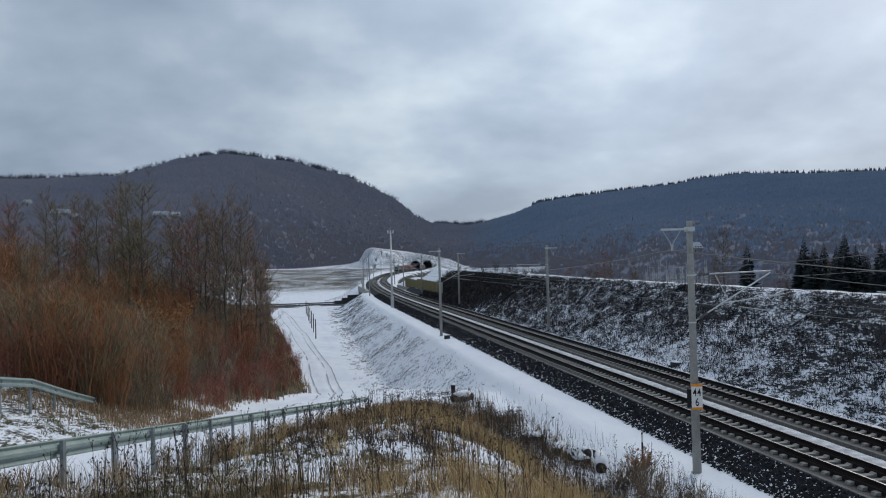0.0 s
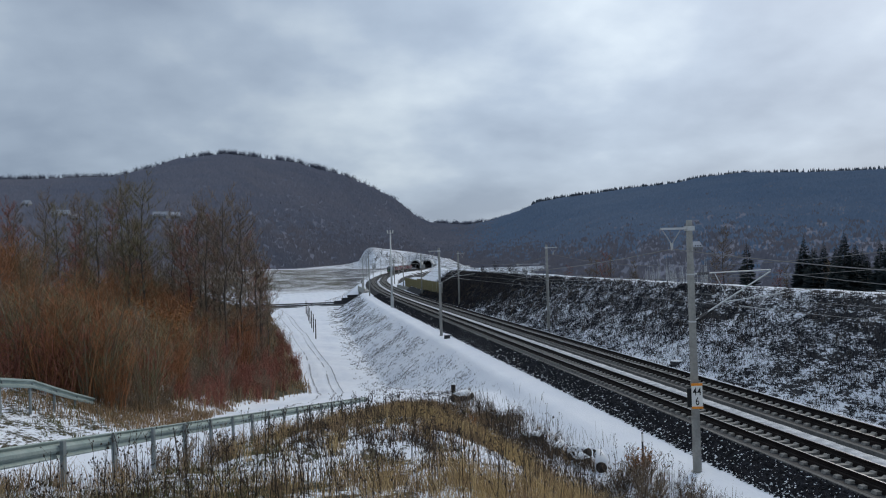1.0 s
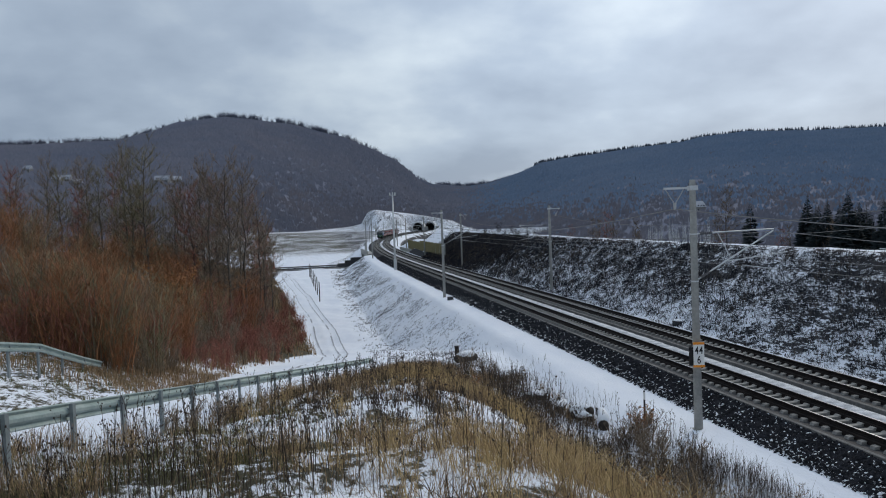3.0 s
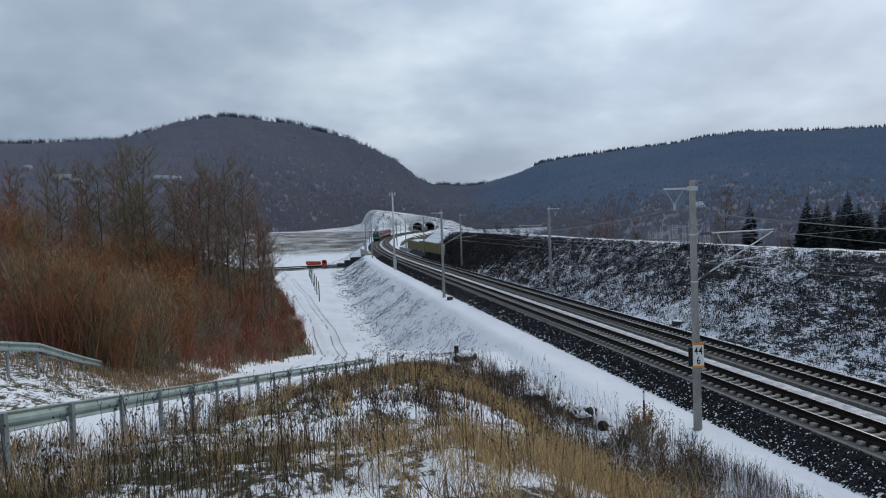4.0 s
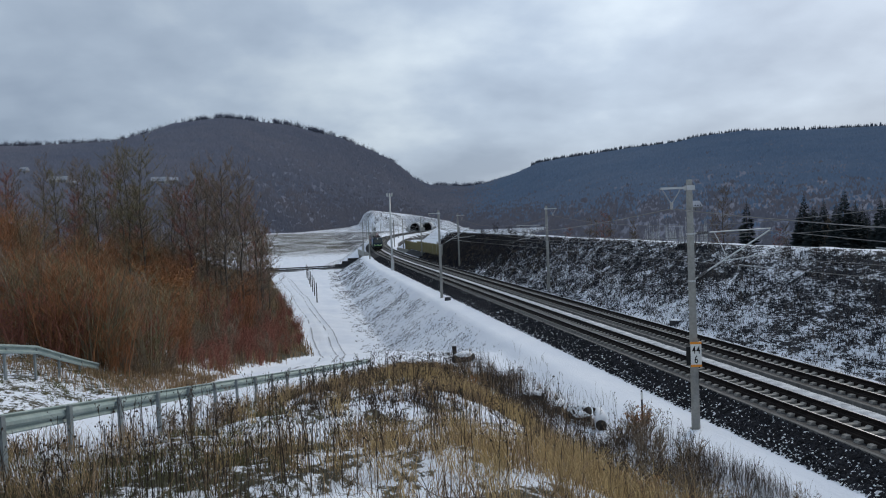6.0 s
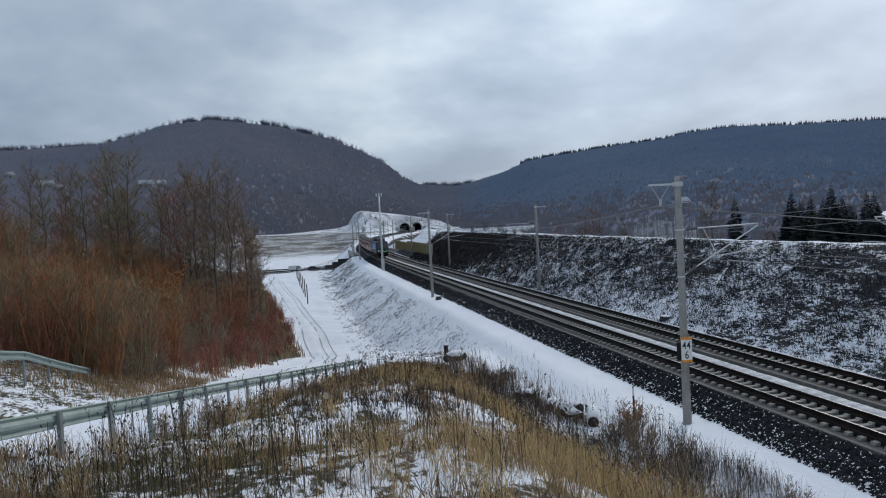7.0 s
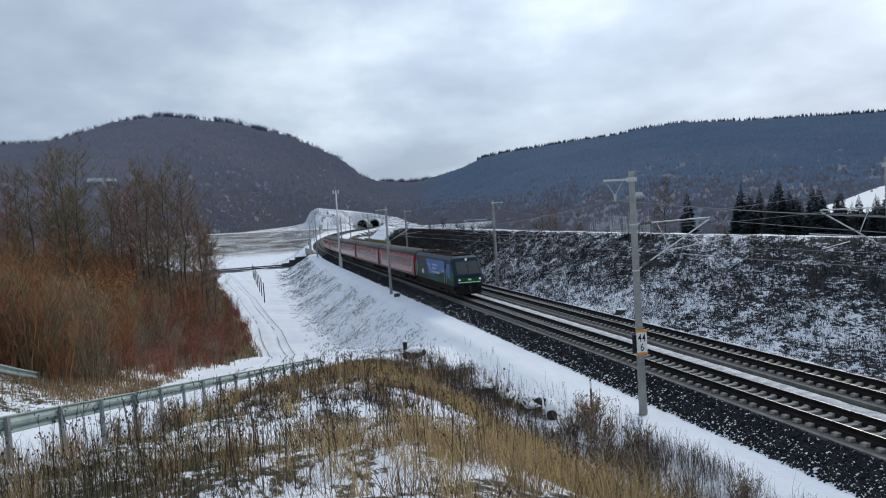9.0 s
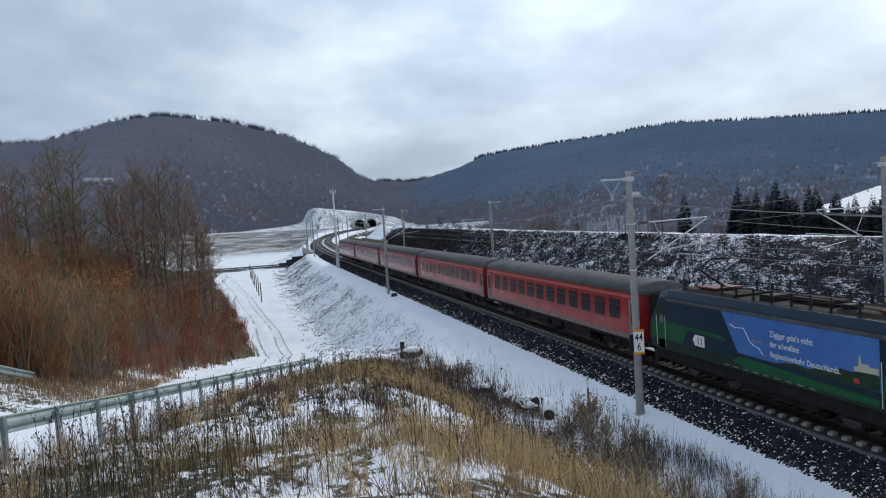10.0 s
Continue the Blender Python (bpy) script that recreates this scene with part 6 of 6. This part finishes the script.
def weeds():
    """Tall dead weed stalks with side branches and seed heads."""
    rng = random.Random(31)
    for name, label, m, count, x0, x1, y0, y1, h0, h1 in (
            ("weed_stalks", "tall dark dead weed stalks with seed heads", M_GRASS["dark"], 760, -5, 8.5, 7, 42, 0.35, 1.05),
            ("ditch_stalks", "thin dead stalks with umbels in the ditch", M_GRASS["dark"], 520, 8, 15.0, 12, 50, 0.7, 1.5)):
        b = Build()
        done = 0
        while done < count:
            x, y = rng.uniform(x0, x1), y0 + (y1 - y0) * rng.random() ** 1.4
            if name == "weed_stalks" and x < float(guard_line(y)) - 0.2:
                continue
            if rng.random() > float(clump(x, y, 0.7, 25)) ** 2 + 0.05:
                continue
            done += 1
            z, h = float(land(x, y)), rng.uniform(h0, h1)
            w = 0.0035 * (0.8 + y / 20)
            lx, ly = rng.uniform(-.12, .12) * h, rng.uniform(-.12, .12) * h
            p0, p1, p2 = Vector((x, y, z - 0.05)), Vector((x + lx * 0.4, y + ly * 0.4, z + h * 0.55)), Vector((x + lx, y + ly, z + h))
            b.tube([p0, p1, p2], [w * 1.2, w, w * 0.6], 3, False)
            for _ in range(rng.randint(3, 8)):
                t = rng.uniform(0.4, 1)
                a = p1.lerp(p2, (t - 0.55) / 0.45) if t > 0.55 else p0.lerp(p1, t / 0.55)
                e = a + unit(rng, rng.uniform(0.8, 2.2)) * rng.uniform(0.08, 0.26)
                b.ribbon(a, e, w * 0.7, w * 0.45, unit(rng))
                s = w * rng.uniform(2.0, 4.2)
                k = len(b.v)
                b.v.extend(tuple(e + Vector(o) * s) for o in ((1, 0, 0), (-.5, .87, 0), (-.5, -.87, 0), (0, 0, 1.3), (0, 0, -.7)))
                b.f.extend(tuple(k + i for i in q) for q in ((0, 1, 3), (1, 2, 3), (2, 0, 3), (1, 0, 4), (2, 1, 4), (0, 2, 4)))
        ob = part(name, b, m, None)
        tagged(ob, label, "weeds", kind="stuff")


weeds()


def ditch_bushes():
    protos = [shrub("grey", 61, 1.5, 26), shrub("rust", 62, 1.2, 22, leaves=0.25), shrub("grey", 63, 1.9, 16)]
    for p in protos:
        p.name = "bush"
        tagged(p, "small bare bush at the foot of mound", "bush", "bushes in the ditch")
    rng = random.Random(12)
    spots = []
    for k, x, y, s in ((0, 13.6, 31.2, 0.9), (2, 14.4, 30.8, 0.9), (0, 14.6, 27.0, 0.8), (2, 13.6, 25.5, 0.75), (0, 14.9, 20.6, 0.75), (2, 13.5, 28.0, 0.85), (0, 12.8, 26.6, 0.8), (1, 7.0, 15.2, 0.8), (1, 7.8, 17.5, 0.7), (0, 12.4, 22.0, 0.8), (2, 13.9, 22.5, 0.6), (0, 13.0, 34.0, 0.5), (2, 11.8, 42, 0.7), (0, 11.0, 46, 0.8), (2, 10.2, 49, 0.8), (0, 12, 44, 0.6), (1, 8.0, 38, 0.8), (0, -3.0, 17.5, 0.6), (0, -2.2, 19.4, 0.55), (2, 14.2, 18.6, 0.6), (1, 14.9, 32.0, 0.85), (1, 8.4, 20.0, 0.75), (0, 14.0, 29.2, 0.9), (2, 13.2, 24.0, 0.8)):
        spots.append((k, (x, y, s * 1.05, rng.uniform(0, 360))))
    place(protos, spots)


ditch_bushes()


# ---- far woods ----


def woods():
    rs = np.random.RandomState(6)
    def crowns(name, label, az, r, h, wid, material, seed, sides=5, cone=False, sink=0.05):
        rr = np.random.RandomState(seed)
        n_ = len(az)
        x, y = r * np.sin(np.radians(az)), r * np.cos(np.radians(az))
        z = hill_z(az, r) - h * sink
        rings = []
        levels = ((0.0, 0.10), (0.30, 1.0), (1.0, 0.04)) if cone else ((0.25, 1.0), (0.75, 0.8), (1.0, 0.3))
        turn = rr.uniform(0, 2 * np.pi, n_)
        for t, w in levels:
            for j in range(sides):
                a = turn + 2 * np.pi * j / sides
                q = wid * w * rr.uniform(0.6, 1.3, n_)
                rings.append(np.stack([x + np.cos(a) * q, y + np.sin(a) * q, z + h * (t + rr.uniform(-0.07, 0.07, n_))], -1))
        v = np.stack(rings, 1).reshape(-1, 3)
        k = np.arange(n_)[:, None] * (sides * len(levels))
        faces = []
        for i in range(len(levels) - 1):
            for j in range(sides):
                a, c = i * sides + j, i * sides + (j + 1) % sides
                faces.append(np.concatenate([k + a, k + c, k + c + sides, k + a + sides], 1))
        top = np.concatenate([k + (len(levels) - 1) * sides + j for j in range(sides)], 1)
        me = bpy.data.meshes.new(name)
        me.from_pydata(v.tolist(), [], np.concatenate(faces).tolist() + top.tolist())
        me.materials.append(material)
        me.polygons.foreach_set("use_smooth", [True] * len(me.polygons))
        tagged(new(name, me), label, "forest", kind="stuff")
    def canopy(name, label, az, r, material, seed, fan=5):
        """Bare crowns of upright boughs that face the valley."""
        rr = np.random.RandomState(seed)
        az, r = np.repeat(az, fan), np.repeat(r, fan)
        n_ = len(az)
        p = hill_points(az, r) - np.array([0, 0, 1.5])
        p[:, :2] += rr.normal(0, 2.4, (n_, 2))
        turn = np.radians(az) + rr.normal(0, 0.5, n_)
        side = np.stack([np.cos(turn), -np.sin(turn), np.zeros(n_)], -1)
        w = (0.35 + 0.00095 * r)[:, None]
        h = (rr.uniform(3.5, 6.5, n_) * (0.7 + 0.0003 * r))[:, None]
        up = np.array([0, 0, 1.0])
        tip = p + up * h + side * rr.normal(0, 0.7, n_)[:, None]
        v = np.stack([p - side * w * 0.7, p + side * w * 0.7, p + side * w + up * h * 0.6, tip, p - side * w + up * h * 0.6], 1).reshape(-1, 3)
        k = np.arange(n_)[:, None] * 5
        me = bpy.data.meshes.new(name)
        me.from_pydata(v.tolist(), [], (k + np.arange(5)).tolist())
        me.materials.append(material)
        face = np.stack([-np.sin(np.radians(az)), -np.cos(np.radians(az)), np.full(n_, 2.6)], -1) + rr.normal(0, 0.16, (n_, 3))
        face = np.repeat(face / np.linalg.norm(face, axis=1, keepdims=True), 5, 0)
        me.polygons.foreach_set("use_smooth", [True] * len(me.polygons))
        me.normals_split_custom_set_from_vertices(face.tolist())
        tagged(new(name, me), label, "forest", kind="stuff")
    def hill_points(az, r):
        return np.stack([r * np.sin(np.radians(az)), r * np.cos(np.radians(az)), hill_z(az, r) - 0.5], -1)
    # bare wood: broad crowns, beech on the near hill, mixed on the other, alder wood at the foot; their colours carry
    # the haze
    n_ = 46000
    az = rs.uniform(-27, 52, n_)
    start = np.interp(az, [-180, -10, 2, 12, 25, 180], [420, 420, 900, 900, 330, 330])
    rr = ridge_dist(az)
    r = np.sqrt(rs.uniform(0, 1, n_) * (rr ** 2 * 1.01 - start ** 2) + start ** 2)
    keep = ~((az > 41.6) & (r > 400) & (r < 436 + 30 * (az - 41.6)))
    az, r, up = az[keep], r[keep], ((r - start) / (rr - start))[keep]
    stray = rs.normal(0, 1, len(az))
    low = up + 0.07 * stray < np.interp(az, [-27, 0, 12, 20, 52], [0.22, 0.34, 0.38, 0.24, 0.16])
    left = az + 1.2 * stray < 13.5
    for name, label, pick, m, seed in (("beech_wood", "bare beech forest tinted with blue-grey haze covering the hill", ~low & left, M_FOREST, 41), ("mixed_wood", "mixed forest tinted with blue haze covering the far hill", ~low & ~left, M_MIXED, 43), ("valley_wood", "bare woodland tinted with blue-grey haze along the valley floor", low, M_LOWWOOD, 45)):
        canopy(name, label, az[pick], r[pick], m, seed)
    # fanned bare tops standing along the ridge
    fan = 16
    trees = np.concatenate([rs.uniform(-24, 50, 620)] + [rs.normal(c_, 0.5, 14) for c_ in rs.uniform(-24, 50, 50)])
    az = np.repeat(trees, fan)
    r = ridge_dist(az) * np.repeat(rs.uniform(0.985, 1.0, len(trees)), fan)
    p = hill_points(az, r)
    p[:, :2] += rs.normal(0, 0.8, (len(p), 2))
    tall = np.repeat(np.where(trees < 14, rs.uniform(12, 21, len(trees)), rs.uniform(8, 13, len(trees))), fan)
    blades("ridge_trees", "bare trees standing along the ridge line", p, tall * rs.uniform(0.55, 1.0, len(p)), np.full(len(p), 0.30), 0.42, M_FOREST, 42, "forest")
    az = np.concatenate([rs.uniform(17.5, 31, 420), rs.uniform(31, 50, 480)] + [rs.normal(c_, 0.25, 6) for c_ in rs.uniform(18, 50, 22)])
    r = ridge_dist(az) * rs.uniform(0.996, 1.0, len(az))
    h = rs.uniform(10, 15, len(az)) + 3 * rs.uniform(0, 1, len(az)) ** 3
    crowns("ridge_spruces", "spruces paled by haze along the ridge of hill", az, r, h, h * 0.17, M_FARSPRUCE, 3, 6, True)


woods()


def far_meadow():
    b = Build()
    az, rs_ = np.arange(41.6, 62, 0.8), np.linspace(0, 1, 14)
    n_ = len(az)
    b.v = []
    for t in rs_:
        for a in az:
            r = 400 + t * (36 + 30 * (a - 41.6))
            b.v.append((r * math.sin(radians(a)), r * math.cos(radians(a)), float(hill_z(a, r)) + 1.5))
    b.f = [(i * n_ + j, i * n_ + j + 1, (i + 1) * n_ + j + 1, (i + 1) * n_ + j) for i in range(len(rs_) - 1) for j in range(n_ - 1)]
    tagged(part("snow_meadow", b, M_SNOW, None, smooth=True), "white snow meadow on the far slope", "meadow", kind="structure")


far_meadow()


def spruce(seed, tall):
    rng = random.Random(seed)
    root = thing("spruce", pose(0, 0, -500), "dark green spruce tree behind the bank", "tree", "spruces behind the bank")
    b = Build()
    b.tube([(0, 0, -1), (0, 0, tall)], [tall * 0.016, 0.02], 6, False)
    part("trunk", b, M_BARK, root)
    b = Build()
    n_ = int(tall * 4)
    for i in range(n_):
        t = i / n_
        z = tall * (0.08 + 0.9 * t)
        L = tall * 0.24 * (1 - t) ** 0.85 + 0.15
        for _ in range(9):
            d = unit(rng, rng.uniform(-0.45, -0.1))
            s = Vector((-d.y, d.x, 0)).normalized()
            q = L * rng.uniform(0.6, 1.15)
            a, m_, e = Vector((0, 0, z)), Vector((0, 0, z)) + d * q * 0.55, Vector((0, 0, z)) + d * q + Vector((0, 0, q * 0.12))
            b.face([tuple(a), tuple(m_ + s * q * 0.24), tuple(e), tuple(m_ - s * q * 0.24)])
            b.face([tuple(m_), tuple(m_ + s * q * 0.16 - Vector((0, 0, q * 0.2))), tuple(e - Vector((0, 0, q * 0.1)))])
    part("needles", b, M_SPRUCE, root)
    return root


def spruces():
    protos = [spruce(1, 13), spruce(2, 16), spruce(3, 11)]
    rng = random.Random(14)
    spots = [(2, (96, 149, 1.45, 10))]
    for az, r, k, s in [(36.3 + i * 0.30 + rng.uniform(-.25, .25), rng.uniform(160, 190), rng.choice((0, 1, 0)), rng.uniform(0.92, 1.2)) for i in range(44)]:
        spots.append((k, (r * math.sin(radians(az)), r * math.cos(radians(az)), s, rng.uniform(0, 360))))
    place(protos, spots)


spruces()


def roadside_trees():
    """Bare trees between the bank and the woods."""
    protos = [bare_tree(15, 13, "grey"), bare_tree(16, 11, "red")]
    rng = random.Random(15)
    spots = [(0, (92, 152, 1.45, 20))]
    for _ in range(50):
        az, r = rng.uniform(20, 48), rng.uniform(150, 240)
        x, y = r * math.sin(radians(az)), r * math.cos(radians(az))
        if x < 62 or 31.5 < az < 34.2 or 25.5 < az < 30.5 or (az > 35.5 and rng.random() < 0.6):
            continue
        spots.append((1 if rng.random() < 0.3 else 0, (x, y, rng.uniform(0.75, 1.0), rng.uniform(0, 360))))
    place(protos, spots)


roadside_trees()


def birches():
    """Pale slim birches that show over the crest of the bank."""
    rng = random.Random(44)
    m_stem = mat("frosted_birch_bark", (0.60, 0.62, 0.64), (0.78, 0.80, 0.82), 0.8, 0.8)
    m_twig = mat("frosted_birch_twigs", (0.34, 0.35, 0.37), (0.58, 0.60, 0.63), 0.8, 0.85, island=0.4)
    root = thing("birch", pose(0, 0, -500), "slim pale frosted birch behind the snowy bank", "tree", "birches behind the bank")
    stem, twig = Build(), Build()
    for _ in range(4):
        bx, by, h = rng.uniform(-0.8, 0.8), rng.uniform(-0.8, 0.8), rng.uniform(10.5, 14)
        pts = [Vector((bx * (1 + t), by * (1 + t), h * t - 0.4)) for t in (0, 0.3, 0.6, 1.0)]
        stem.tube(pts, [0.10, 0.08, 0.05, 0.015], 5, False)
        for _ in range(40):
            t = rng.uniform(0.3, 0.98)
            i = min(2, int(t * 3))
            a = pts[i].lerp(pts[i + 1], t * 3 - i)
            e = a + unit(rng, rng.uniform(0.4, 1.6)) * rng.uniform(0.6, 1.8) * (1.2 - t)
            twig.ribbon(a, e, 0.034, 0.012, unit(rng))
            for _ in range(4):
                c = a.lerp(e, rng.uniform(0.3, 1))
                twig.ribbon(c, c + unit(rng, rng.uniform(-0.6, 0.6)) * rng.uniform(0.2, 0.6), 0.014, 0.006, unit(rng))
    part("trunk", stem, m_stem, root)
    part("crown", twig, m_twig, root)["kind"] = "stuff"
    spots = []
    for _ in range(26):
        az, r = rng.uniform(25.8, 30.2), rng.uniform(165, 200)
        spots.append((0, (r * math.sin(radians(az)), r * math.cos(radians(az)), rng.uniform(0.75, 1.0), rng.uniform(0, 360))))
    place([root], spots)


birches()


def tunnel_bushes():
    protos = [shrub("dark", 91, 4.0, 18), shrub("dark", 92, 3.4, 16)]
    for p in protos:
        p.name = "bush"
        tagged(p, "bare dark bush on the snowy slope by the tunnel", "bush", "bushes by the tunnel")
    rng = random.Random(6)
    spots = []
    for x, y, k in ((66, 700, 0), (69, 706, 1), (64, 690, 0), (73, 715, 0), (58, 640, 1), (61, 655, 0), (78, 712, 1)):
        spots.append((k, (x, y, rng.uniform(0.9, 1.5), rng.uniform(0, 360))))
    # dense brush where the bank ends beside the panel wall
    for _ in range(60):
        y = rng.uniform(118, 196)
        spots.append((rng.choice((0, 1)), (rng.uniform(30.5, 38.5) + float(bend(y)), y, rng.uniform(0.32, 0.6), rng.uniform(0, 360))))
    place(protos, spots)


tunnel_bushes()


# ---- what moves ----
def arc_to_y(s):
    """The y of the point s metres along the line."""
    y = s
    for _ in range(6):
        d = max(0.0, y - CURVE_AT)
        y = s - d ** 3 / (6 * CURVE_R ** 2)
    return y


def on_line(s, length):
    """Pose of a vehicle whose front is s metres along the line, turned along the chord between its bogies."""
    a, c = arc_to_y(s + length * 0.2), arc_to_y(s + length * 0.8)
    xa, xc = TRACK_A + float(bend(a)), TRACK_A + float(bend(c))
    turn = math.atan2(xc - xa, c - a)
    mx, my = (xa + xc) / 2, (a + c) / 2
    h = length / 2
    return pose(mx - h * math.sin(turn), my - h * math.cos(turn), 0, 0, 0, -math.degrees(turn))


def front(t):
    """Where the front of the train is at t seconds."""
    return 15.1 + 55.5 * (10.0 - t)


def motions():
    times = [0.5 * i for i in range(21)]
    walk(LOCO, [(t, on_line(front(t), 18.98)) for t in times])
    for i, c in enumerate(COACHES):
        walk(c, [(t, on_line(front(t) + 19.0 + 26.42 * i, 26.4)) for t in times])
    # road vehicles run towards +x
    for ob, t0, x0, v, lane in ((TRUCK, 4.0, 6.0, 16.8, 245.4), (VAN, 6.8, -0.8, 16.5, 245.4), (CAR, 6.8, 4.4, 16.5, 245.4)):
        walk(ob, [(t, pose(x0 + v * (t - t0), lane, -5.62, 0, 0, 90)) for t in (0.0, 2.0, 4.0, 6.0, 8.0, 10.0)])


motions()
